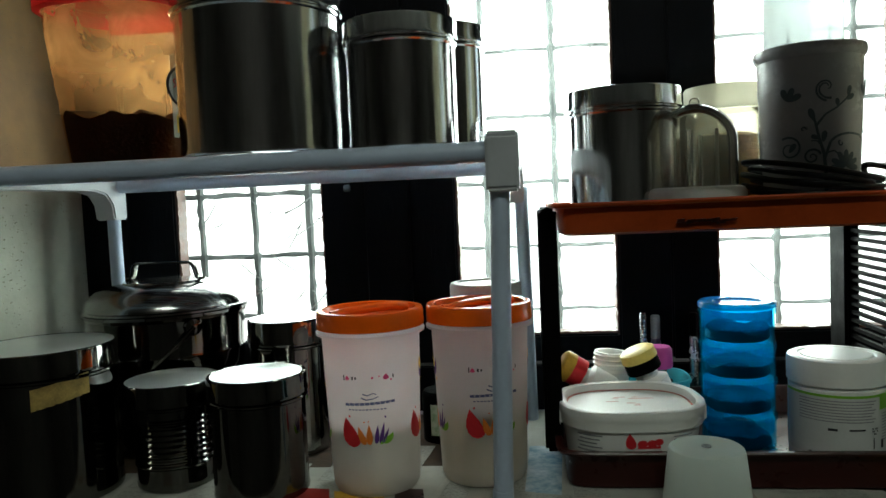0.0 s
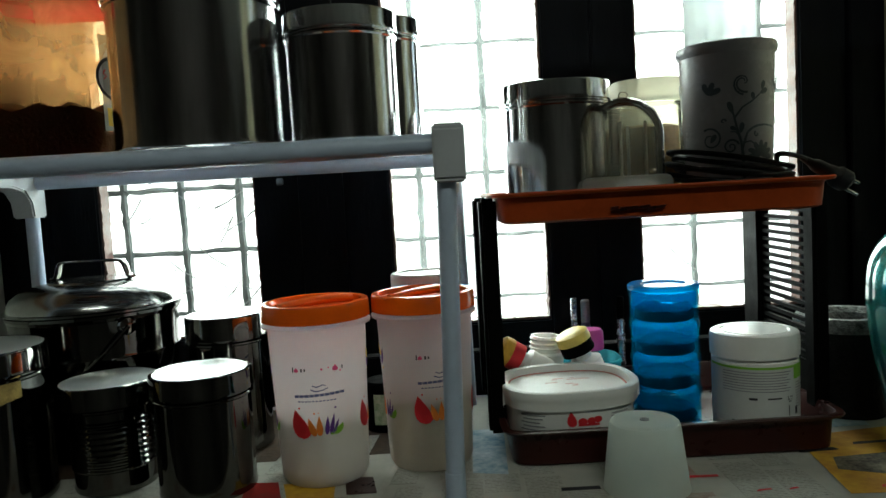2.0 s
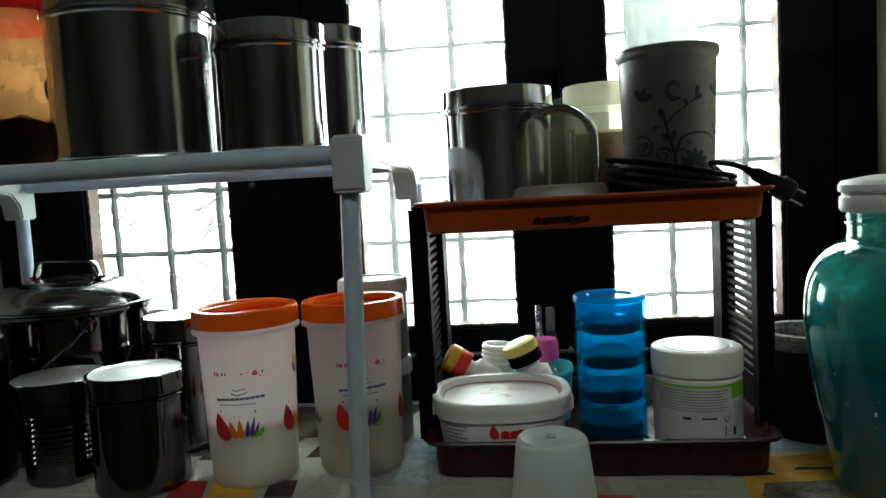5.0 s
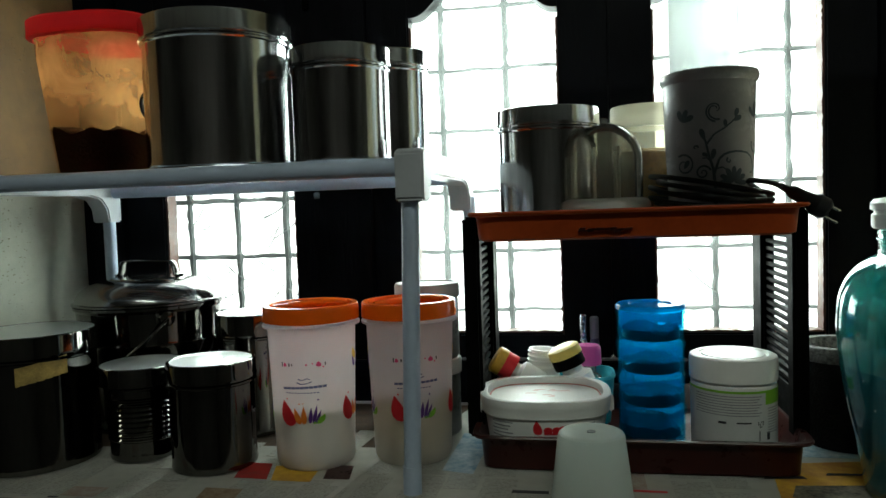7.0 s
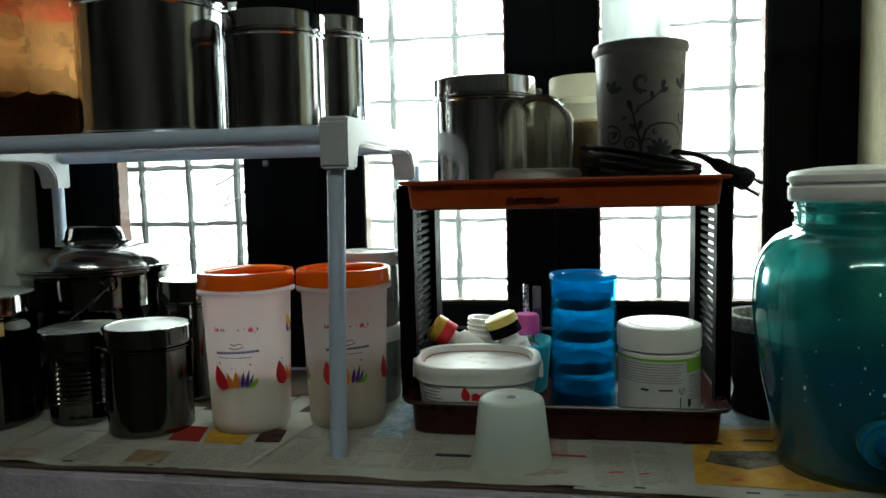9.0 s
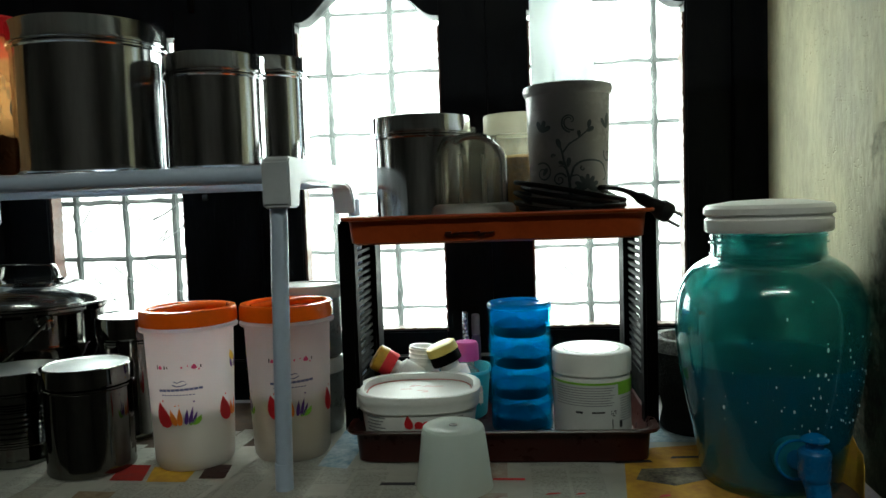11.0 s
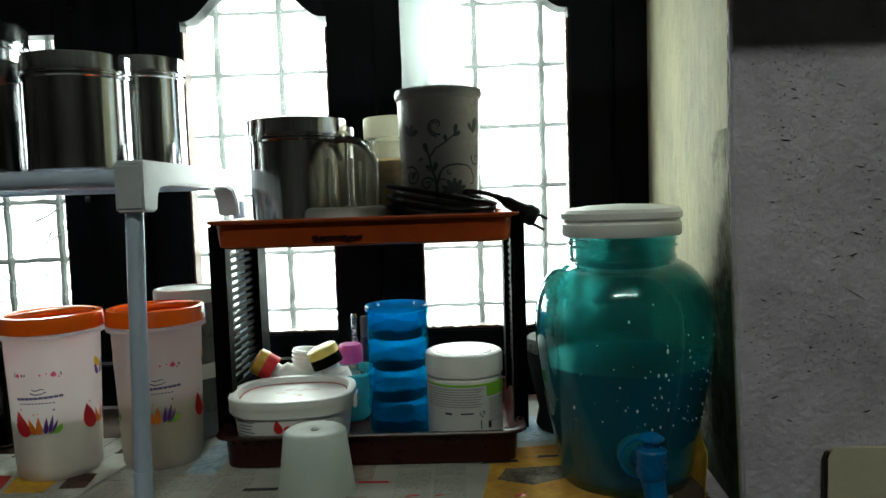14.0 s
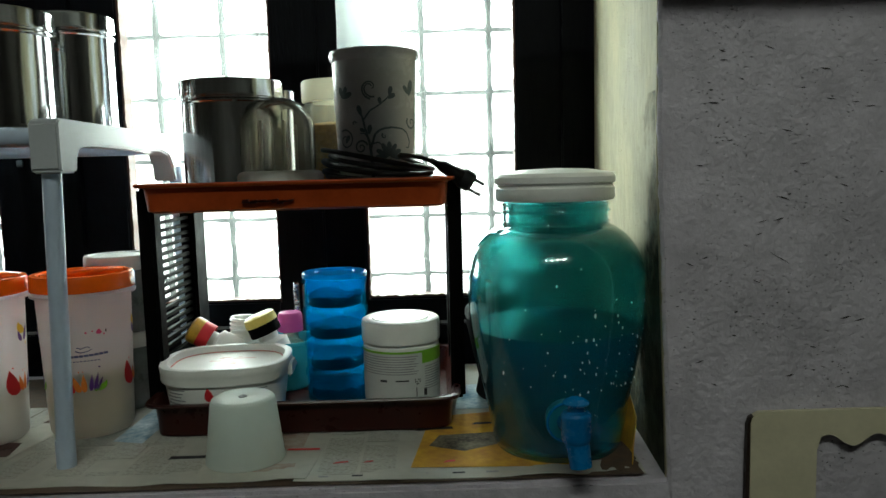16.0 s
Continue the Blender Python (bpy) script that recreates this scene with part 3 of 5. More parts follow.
for k in range(46):
    gx, gz, gl, ga = RW.triangular(0.69, 1.0, 0.73), RW.uniform(0.98, 1.36), RW.uniform(0.002, 0.006), RW.uniform(-0.5, 0.3)
    if k == 0:
        gx, gz, gl, ga = 0.792, 1.1255, 0.013, -0.55
    dx, dz, w = gl * math.cos(ga), gl * math.sin(ga), RW.uniform(0.0005, 0.0012)
    part("gouge", prism([(gx - dx, gz - dz), (gx - dx * 0.2 + w * 0.4, gz - dz * 0.2 - w), (gx + dx, gz + dz), (gx + dx * 0.3, gz + dz * 0.3 + w * 0.8)], "y", 0.6744, 0.6754), GOUGE, wall_right)
# skin for the mildew and painted shade, densest at the corner and ledge
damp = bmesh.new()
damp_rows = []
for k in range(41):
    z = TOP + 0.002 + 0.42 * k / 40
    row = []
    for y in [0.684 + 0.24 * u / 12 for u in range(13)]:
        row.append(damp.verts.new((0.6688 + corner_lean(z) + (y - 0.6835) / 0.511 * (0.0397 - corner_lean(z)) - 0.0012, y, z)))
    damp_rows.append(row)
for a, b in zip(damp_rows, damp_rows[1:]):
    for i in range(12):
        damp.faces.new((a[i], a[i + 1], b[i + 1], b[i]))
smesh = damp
part("mildew_shade", smesh, STAIN_SHADE, bpy.data.objects["reveal_right"], "greenish black mildew with the dispenser's shade painted in")
LEFT = [(-0.745, 0.677), (-0.742, 0.677), (-0.750, 1.1945), (-0.753, 1.1945)]
structure("reveal_left_lower", prism(LEFT, "z", TOP, 1.285), PALE, "pale grey green plaster reveal of the recess")
structure("reveal_left_upper", prism(LEFT, "z", 1.285, 1.98), OCHRE, "ochre plaster reveal of the recess, darker than the lower part")
structure("loft_slab", box(-2.2, 2.2, 0.34, 0.672, 1.653, 1.73, 0.004), ROOM, "plastered loft slab above the window recess")
structure("counter", box(-2.2, 2.2, 0.12, 0.672, 0.66, 0.70, 0.004), GRANITE, "dark stone kitchen counter below the window")

# ---- the window ----
FRONT, BACK = 1.195, 1.236
SILL, SHOULDER, PEAK, HEAD = 1.005, 1.562, 1.618, 1.80
OPENINGS = ((-0.588, -0.327), (-0.104, 0.154), (0.308, 0.575))
LEAVES = ((-0.668, -0.252), (-0.180, 0.2355), (0.2365, 0.652))

window = thing("window_1", (0, 0, 0), "dark painted wooden window with three arched shutters", "window", kind="structure")
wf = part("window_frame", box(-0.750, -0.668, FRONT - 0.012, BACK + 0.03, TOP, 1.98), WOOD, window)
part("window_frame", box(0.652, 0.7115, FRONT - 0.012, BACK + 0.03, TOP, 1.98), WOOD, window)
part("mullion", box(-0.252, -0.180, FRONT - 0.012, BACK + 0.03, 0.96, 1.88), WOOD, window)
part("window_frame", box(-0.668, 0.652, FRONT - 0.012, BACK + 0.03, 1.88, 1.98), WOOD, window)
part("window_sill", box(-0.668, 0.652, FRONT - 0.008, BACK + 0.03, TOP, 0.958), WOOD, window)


def ogee(x0, x1, top, flat=False):
    """The arched head of a leaf: the wood above an opening with an S-curved arch."""
    c, h = (x0 + x1) / 2, (x1 - x0) / 2
    line = []
    if flat:
        return [(x0, top), (x0, SHOULDER - 0.014), (x1, SHOULDER - 0.014), (x1, top)]
    for i in range(33):
        u = -1 + 2 * i / 32
        k = min(1, max(0, (0.93 - abs(u)) / 0.62))
        line.append((c + u * h, SHOULDER + (PEAK - SHOULDER) * k * k * (3 - 2 * k)))
    return [(x0, top)] + line + [(x1, top)]


for (a, b), (lx0, lx1) in zip(OPENINGS, LEAVES):
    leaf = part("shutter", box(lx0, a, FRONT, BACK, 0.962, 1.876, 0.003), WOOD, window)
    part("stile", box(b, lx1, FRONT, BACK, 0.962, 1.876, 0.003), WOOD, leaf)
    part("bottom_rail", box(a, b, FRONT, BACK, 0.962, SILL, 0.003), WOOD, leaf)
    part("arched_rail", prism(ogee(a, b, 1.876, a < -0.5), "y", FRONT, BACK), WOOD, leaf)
    # worn brown edge of the opening
    for s, n in ((a, 1), (b, -1)):
        rough = [(s + n * (0.0035 + 0.0022 * noise.noise(Vector((q * 0.9, s * 40, 0))) + 0.0012 * noise.noise(Vector((q * 2.7, s * 40, 3)))), SILL + 0.004 + (SHOULDER - 0.02 - SILL) * q / 90) for q in range(91)]
        part("worn_edge", prism([(s, SILL + 0.004)] + rough + [(s, rough[-1][1])], "y", FRONT + 0.006, BACK - 0.004), WOOD_EDGE, leaf, "chipped reddish brown edge")
    rough = [(b - (b - a) * q / 50, SILL + 0.0035 + 0.0028 * noise.noise(Vector((q * 0.8, a * 40, 5)))) for q in range(51)]
    part("worn_edge", prism([(a, SILL - 0.001), (b, SILL - 0.001)] + rough, "y", FRONT + 0.006, BACK - 0.004), WOOD_EDGE, leaf, "chipped reddish brown edge")
    pane = part("pane", prism(ogee(a - 0.005, b + 0.005, SILL - 0.01)[1:-1] + [(b + 0.005, SILL - 0.005), (a - 0.005, SILL - 0.005)], "y", BACK - 0.008, BACK - 0.006), GLASS_GLARE if a < -0.5 else GLASS_GLARE_STRONG, leaf, "glass pane with glare haze put into it")
    pane.visible_shadow = False

part("meeting_strip", box(0.222, 0.250, BACK + 0.0005, BACK + 0.008, 0.962, 1.876, 0.001), WOOD, window)

# bolts and nails on the shutters
for x, z, l in ((-0.283, 1.252, 0.012), (0.197, 1.600, 0.020), (0.268, 1.602, 0.020), (-0.29, 1.59, 0.05)):
    part("bolt", box(x - 0.006, x + 0.006, FRONT - 0.006, FRONT + 0.002, z, z + l, 0.0015), STEEL_SHADED, window, "small steel bolt")

# grille behind the shutters: uprights and thinner cross wires, twisted
grille = thing("window_grille", (0, 0, 0), "welded grey steel wire grille outside the window", "window grille")
GY, RG = 1.2485, random.Random(4)
for x in (-0.663, -0.565, -0.466, -0.367, -0.268, -0.165, -0.056, 0.060, 0.177, 0.295, 0.413, 0.533, 0.650):
    pts = [(x + RG.uniform(-0.0012, 0.0012), GY + RG.uniform(-0.001, 0.001), 0.93 + 0.0125 * k) for k in range(73)]
    part("upright_bar", tube(pts, [(0.0062 if x < -0.3 else 0.0050) + RG.uniform(-0.0012, 0.0014) for _ in pts], 6), BAR, grille)
CROSS = (1.040, 1.147, 1.256, 1.366, 1.476, 1.587, 1.698)
for x in (-0.565, -0.466, -0.367, -0.056, 0.060, 0.413, 0.533):
    for z in CROSS[:6]:
        part("weld", lathe([(0, -0.009), (0.0055, -0.006), (0.0085, 0.0), (0.0058, 0.006), (0, 0.009)], 8), BAR, grille, at=pose(x, GY + 0.003, z, RG.uniform(-30, 30), RG.uniform(-30, 30), 0))
for z in CROSS:
    pts = [(-0.74 + 0.02 * k, GY + 0.006 + RG.uniform(-0.001, 0.001), z + RG.uniform(-0.0015, 0.0015)) for k in range(74)]
    part("cross_wire", tube(pts, [(0.0042 if p[0] < -0.3 else 0.0031) + RG.uniform(-0.0010, 0.0010) for p in pts], 5), BAR, grille)

# dusty cobweb strands strung over the grille
RB, web = random.Random(17), bmesh.new()
for (a, b), n in zip(OPENINGS, (60, 16, 10)):
    for k in range(n):
        x, z, l, t = RB.uniform(a, b), RB.uniform(1.03, 1.50), RB.uniform(0.02, 0.075), RB.choice((-1, 1)) * RB.uniform(0.4, 1.1)
        p, q = (x, GY - 0.008, z), (x + l * math.cos(t), GY - 0.007, z + l * math.sin(t))
        m = ((p[0] + q[0]) / 2, GY - 0.008, (p[2] + q[2]) / 2 - 0.003)
        tube([p, m, q], RB.uniform(0.0005, 0.0012), 4, web)
single("cobweb", web, WEB, "dusty grey cobweb strands on the window grille", "cobweb", kind="stuff")


# ---- newspaper on the ledge ----
def sheet(corners, z, label, seed, material=NEWS):
    """One sheet: a thin wavy four-cornered page; corners run front-left, front-right, back-right, back-left."""
    g = random.Random(seed)
    bm = bmesh.new()
    n, k = 26, 10
    c = [Vector((x, y, 0)) for x, y in corners]
    low, high = [], []
    for i in range(n + 1):
        u = i / n
        colm = []
        for j in range(k + 1):
            v = j / k
            p = (c[0] * (1 - u) + c[1] * u) * (1 - v) + (c[3] * (1 - u) + c[2] * u) * v
            if j == 0:
                p += Vector((0, 0.0065 * noise.noise(Vector((u * 5 + seed, 3.1, 0))), 0))
            lift = 0.0001 * (1 + noise.noise(Vector((p.x * 14, p.y * 14, seed))))
            if j == 0:
                lift += 0.0015 + 0.006 * max(0, noise.noise(Vector((u * 6, seed, 1.7))))
            colm.append(bm.verts.new((p.x, p.y, z + lift)))
        high.append(colm)
    for i in range(n):
        for j in range(k):
            bm.faces.new((high[i][j], high[i + 1][j], high[i + 1][j + 1], high[i][j + 1]))
    ext = bmesh.ops.extrude_face_region(bm, geom=bm.faces[:])
    for v in ext["geom"]:
        if isinstance(v, bmesh.types.BMVert):
            v.co.z -= 0.0007
    page = single("newspaper_sheet", bm, material, label, "newspaper", group="newspaper sheets on the ledge")
    return page


def patch(page, corners, material, label, z=LEDGE + 0.0006):
    part("printed_picture", prism(corners, "z", z - 0.00015, z), material, page, label)


# dark sheet added for the shade below page edges and behind the jars
sheet([(-0.735, 0.6865), (0.652, 0.6855), (0.66, 1.165), (-0.735, 1.165)], LEDGE - 0.0019, "dark added sheet standing in for shade under the newspaper", 9, DARK_PAPER)
pages = [
    sheet([(-0.735, 0.690), (-0.30, 0.697), (-0.27, 0.90), (-0.735, 0.90)], LEDGE - 0.0012, "creased old newspaper page lining the ledge", 1),
    sheet([(-0.33, 0.698), (-0.03, 0.700), (-0.01, 0.93), (-0.30, 0.92)], LEDGE - 0.0008, "creased old newspaper page lining the ledge", 2),
    sheet([(-0.115, 0.700), (0.275, 0.697), (0.30, 1.17), (0.0, 1.17)], LEDGE - 0.0004, "newspaper page with small grey type", 3),
    sheet([(0.262, 0.692), (0.655, 0.690), (0.69, 1.17), (0.30, 1.17)], LEDGE - 0.0010, "newspaper page with a yellow advertisement", 4),
]
patch(pages[3], [(0.392, 0.725), (0.60, 0.715), (0.60, 0.93), (0.415, 0.90)], NEWS_YELLOW, "yellow advertisement")
patch(pages[3], [(0.413, 0.790), (0.456, 0.770), (0.512, 0.797), (0.515, 0.834), (0.426, 0.826)], NEWS_DARK, "dark car picture", LEDGE + 0.0009)
patch(pages[3], [(0.45, 0.93), (0.53, 0.93), (0.54, 1.05), (0.46, 1.05)], NEWS_BLUE, "blue printed picture")
patch(pages[0], [(-0.266, 0.790), (-0.220, 0.788), (-0.236, 0.845), (-0.278, 0.848)], NEWS_RED, "red printed block")
patch(pages[1], [(-0.213, 0.785), (-0.160, 0.784), (-0.165, 0.835), (-0.228, 0.838)], NEWS_YELLOW, "yellow printed block")
patch(pages[1], [(-0.280, 0.712), (-0.232, 0.714), (-0.236, 0.752), (-0.286, 0.754)], NEWS_TAN, "pale brown printed picture")
patch(pages[1], [(-0.128, 0.702), (-0.119, 0.702), (-0.086, 0.90), (-0.094, 0.90)], FOLD, "raised fold of the page", LEDGE + 0.0016)
patch(pages[1], [(-0.147, 0.796), (-0.112, 0.797), (-0.121, 0.846), (-0.155, 0.847)], TERRA_DARK, "dark red printed picture")
patch(pages[2], [(0.000, 0.84), (0.042, 0.83), (0.05, 1.0), (0.005, 1.0)], NEWS_BLUE, "blue printed picture")
patch(pages[2], [(0.096, 0.773), (0.140, 0.773), (0.140, 0.782), (0.097, 0.782)], INK_BLACK, "black headline bar")
patch(pages[2], [(0.277 - 0.04, 0.790), (0.277, 0.789), (0.277, 0.795), (0.277 - 0.04, 0.796)], INK_RED, "red headline bar")
blot = []
for k in range(48):
    a = 2 * math.pi * k / 48
    w = 1 + 0.45 * noise.noise(Vector((math.cos(a) * 2.2, math.sin(a) * 2.2, 4.0))) + 0.30 * noise.noise(Vector((math.cos(a) * 7, math.sin(a) * 7, 9.0)))
    blot.append((min(0.655, 0.630 + 0.030 * w * math.cos(a)), max(0.697, 0.752 + 0.055 * w * math.sin(a))))
patch(pages[3], blot, DARK_PAPER, "dark blot", LEDGE + 0.0011)
for bx, by, bw, bh in ((0.395, 0.845, 0.05, 0.012), (0.47, 0.862, 0.06, 0.010), (0.545, 0.735, 0.03, 0.010), (0.43, 0.735, 0.014, 0.008), (0.30, 0.742, 0.018, 0.006), (0.335, 0.742, 0.012, 0.006)):
    patch(pages[3], [(bx, by), (bx + bw, by + 0.003), (bx + bw * 0.95, by + bh), (bx + 0.004, by + bh * 0.8)], INK_BLACK if bw > 0.02 else INK_RED, "dark printed line", LEDGE + 0.00135)
RP = random.Random(8)
# columns of type, set a little askew on each page, with headline bars
for page, x0, x1, tilt in ((pages[0], -0.70, -0.30, 0.02), (pages[1], -0.26, -0.05, 0.10), (pages[2], -0.04, 0.27, 0.03), (pages[3], 0.285, 0.385, 0.0)):
    xx = x0
    while xx < x1 - 0.02:
        w, yy = RP.uniform(0.034, 0.058), 0.712
        while yy < 0.90:
            h = RP.uniform(0.05, 0.13)
            kind = RP.random()
            if kind < 0.72:
                q = [(xx, yy), (xx + w - 0.004, yy), (xx + w - 0.004 + tilt * h, yy + h), (xx + tilt * h, yy + h)]
                patch(page, q, TYPE, "column of grey type", LEDGE + 0.00025)
            elif kind < 0.86:
                q = [(xx, yy), (xx + w - 0.006, yy), (xx + w - 0.006, yy + h * 0.5), (xx, yy + h * 0.5)]
                patch(page, q, NEWS_PALE if RP.random() < 0.35 else TYPE, "printed block", LEDGE + 0.0003)
            yy += h + RP.uniform(0.005, 0.012)
        xx += w
for k in range(34):
    xx = -0.70 + 0.038 * k
    page = pages[0] if xx < -0.30 else pages[1] if xx < -0.05 else pages[2] if xx < 0.27 else pages[3]
    if xx > 0.64:
        break
    w = RP.uniform(0.006, 0.015)
    patch(page, [(xx, 0.7045), (xx + w, 0.7045), (xx + w, 0.7085), (xx, 0.7085)], INK_SOFT if k % 3 else INK_BLACK, "small line of type", LEDGE + 0.0008)


# ---- white shelf rack ----
rack = thing("shelf_rack", (0, 0, 0), "white shelf rack of coated tubes with plastic corners", "shelf rack")
RZ = 1.277
part("front_tube", tube([(-0.66, 0.765, RZ), (-0.02, 0.765, RZ)], 0.0112, 20), WHITE_PIPE, rack)
part("rear_tube", tube([(-0.66, 1.130, RZ), (-0.02, 1.130, RZ)], 0.012, 20), WHITE_PIPE, rack)
for k in range(7):
    yy = 0.812 + k * 0.045
    part("cross_tube", tube([(-0.655, yy, 1.2855), (-0.005, yy, 1.2855)], 0.0033, 8), WHITE_PIPE, rack)
for sx, x0, x1 in ((1, -0.0255, 0.0085), (-1, -0.680, -0.646)):
    arm = [(0.744, 1.292), (0.744, 1.238), (0.748, 1.235), (0.782, 1.235), (0.785, 1.240), (0.787, 1.252), (0.793, 1.261), (0.803, 1.266), (0.83, 1.268), (1.06, 1.268), (1.092, 1.262), (1.108, 1.245), (1.112, 1.222), (1.148, 1.222), (1.148, 1.288), (1.13, 1.296), (0.750, 1.297)]
    part("end_bracket", prism(arm, "x", x0, x1, 0.003), CONNECTOR, rack)
part("leg", tube([(-0.0125, 0.765, 1.245), (-0.021, 0.762, LEDGE + 0.012)], 0.0105, 18), WHITE_PIPE, rack)
part("foot", tube([(-0.021, 0.762, LEDGE + 0.034), (-0.0213, 0.762, LEDGE)], 0.0112, 18), WHITE_PIPE, rack)
part("leg", tube([(-0.663, 0.765, 1.245), (-0.663, 0.765, LEDGE)], 0.0105, 18), WHITE_PIPE, rack)
part("leg", tube([(0.004, 1.130, 1.245), (0.008, 1.130, LEDGE)], 0.0105, 18), WHITE_PIPE, rack)
part("leg", tube([(-0.660, 1.130, 1.245), (-0.660, 1.130, LEDGE)], 0.0105, 18), WHITE_PIPE, rack)


# ---- steel canisters ----
def canister(place, r, h, lid_h, label, material=STEEL, top=STEEL_TOP, turn=0.0, rib=None, over=0.0):
    """A round steel canister with a press-on lid; h includes the lid."""
    c = thing("steel_canister", place, label, "canister", turn, "steel canisters")
    b = h - lid_h
    prof = [(0, 0), (r - 0.006, 0), (r - 0.001, 0.002), (r, 0.006), (r - 0.001, 0.010)]
    if rib:
        n = 9
        for k in range(n):
            z0 = rib[0] + (rib[1] - rib[0]) * k / n
            dz = (rib[1] - rib[0]) / n
            prof += [(r - 0.001, z0), (r + 0.0008, z0 + dz * 0.3), (r + 0.0008, z0 + dz * 0.5), (r - 0.001, z0 + dz * 0.8)]
    prof += [(r - 0.001, b - 0.010), (r + 0.0015, b - 0.008), (r + 0.0015, b - 0.006), (r - 0.0005, b - 0.004), (r - 0.0005, b + 0.004)]
    part("body", lathe(prof, 72), material, c)
    r += over
    side = [(r - 0.003 - over, b + 0.002), (r + 0.001, b), (r + 0.0028, b - 0.0015), (r + 0.0028, b + 0.002), (r + 0.002, b + 0.004), (r + 0.002, h - 0.003), (r + 0.0012, h - 0.0008), (r - 0.001, h), (r - 0.003, h - 0.0006)]
    lid = part("lid", lathe(side, 72), material, c)
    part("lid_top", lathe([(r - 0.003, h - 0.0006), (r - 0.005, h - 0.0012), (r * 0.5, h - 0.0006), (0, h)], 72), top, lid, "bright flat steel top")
    return c


SH = 1.289
canister((-0.302, 0.872, SH), 0.0985, 0.199, 0.026, "large shiny stainless steel canister on the white rack")
canister((-0.130, 0.882, SH), 0.0665, 0.153, 0.022, "medium shiny stainless steel canister on the white rack", top=STEEL)
canister((-0.0925, 1.010, SH), 0.0555, 0.172, 0.022, "tall dented stainless steel canister on the white rack", top=STEEL)
canister((-0.318, 0.842, LEDGE), 0.0575, 0.146, 0.022, "small steel canister with a flat lid on newspaper", material=STEEL_SHADED)
canister((-0.4435, 0.875, LEDGE), 0.0490, 0.134, 0.024, "ribbed steel tin with a wide overhanging lid on newspaper", material=STEEL_SHADED, rib=(0.028, 0.092), over=0.0105)
canister((-0.330, 1.000, LEDGE), 0.0545, 0.189, 0.030, "steel canister with a bright lid beside the pail", material=STEEL_SHADED)
taped = canister((-0.592, 0.838, LEDGE), 0.0850, 0.187, 0.026, "big steel canister with a strip of old tape", material=STEEL_SHADED)
part("tape_strip", decal([[(s0, 0.128 + 0.18 * s0 + 0.001 * (k % 2)), (s0 + 0.005, 0.128 + 0.18 * (s0 + 0.005)), (s0 + 0.005, 0.153 + 0.18 * (s0 + 0.005)), (s0, 0.153 + 0.18 * s0)] for k, s0 in enumerate(-0.034 + 0.005 * i for i in range(13))], lambda z: 0.0845, -42), TAPE, taped, "peeling brown tape")

# lidded milk pail with a bail handle
pail = thing("lidded_pail", (-0.534, 1.046, LEDGE), "steel pail with a domed lid and wire handle", "pail", -8)
part("body", lathe([(r * 0.9, z) for r, z in [(0, 0), (0.108, 0), (0.114, 0.006), (0.118, 0.09), (0.1215, 0.10), (0.1195, 0.105), (0.124, 0.138), (0.1265, 0.142), (0.1245, 0.148), (0.127, 0.192), (0.132, 0.197), (0.132, 0.201), (0.126, 0.201)]], 80), STEEL_SHADED, pail)
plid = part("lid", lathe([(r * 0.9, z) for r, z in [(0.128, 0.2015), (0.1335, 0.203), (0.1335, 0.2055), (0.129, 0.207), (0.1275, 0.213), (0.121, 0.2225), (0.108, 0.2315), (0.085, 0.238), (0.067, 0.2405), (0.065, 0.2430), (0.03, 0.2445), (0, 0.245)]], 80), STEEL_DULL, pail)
part("lid_handle", tube(smooth_path([(-0.064, 0, 0.245), (-0.057, 0, 0.247), (-0.050, 0, 0.265), (-0.036, 0, 0.269), (0.036, 0, 0.269), (0.050, 0, 0.265), (0.057, 0, 0.247), (0.064, 0, 0.245)], 5), 0.0085, 10, flat=0.28), STEEL_SHADED, plid, "flat steel strap handle")
for az in (-38, 142):
    ca, sa = math.cos(radians(az)), math.sin(radians(az))
    part("handle_ear", lathe([(0, 0), (0.012, 0.0005), (0.013, 0.003), (0.011, 0.006), (0.005, 0.008), (0, 0.0085)], 20), STEEL_SHADED, pail, at=Matrix.Translation((0.1125 * ca, 0.1125 * sa, 0.184)) @ Vector((ca, sa, 0)).to_track_quat("Z", "Y").to_matrix().to_4x4())
bail = []
for k in range(13):
    u = k / 12
    az, rr = radians(-38 - 180 * u), 0.1215 + 0.006 * math.sin(math.pi * u)
    bail.append((rr * math.cos(az), rr * math.sin(az), 0.184 - 0.115 * math.sin(math.pi * u)))
part("bail", tube(smooth_path(bail, 6), 0.0028, 8), STEEL_SHADED, pail, "thin wire carrying handle")

# ---- red-lidded jar with chilli powder ----
cj = thing("plastic_jar", (-0.498, 0.915, SH), "clear plastic jar with red lid and dark powder", "jar")
part("body", oval([(-0.082, 0.0), (-0.024, 0.0), (-0.020, 0.006), (-0.002, 0.17), (0.000, 0.200)], (0.088, 0.083), 64, 3.0), CLEARISH, cj)
pw = oval([(-0.0825, 0.003), (-0.024, 0.003), (-0.0215, 0.010), (-0.0155, 0.062), (-0.03, 0.066), (-0.05, 0.060), (-0.0828, 0.063)], (0.088, 0.083), 64, 3.0)
for v in pw.verts:
    if v.co.z > 0.04:
        v.co.z += 0.016 * noise.noise(Vector((v.co.x * 26, v.co.y * 26, 2))) + 0.005 * noise.noise(Vector((v.co.x * 90, v.co.y * 90, 5)))
part("powder", pw, CHILLI, cj, "dark red-brown ground powder")
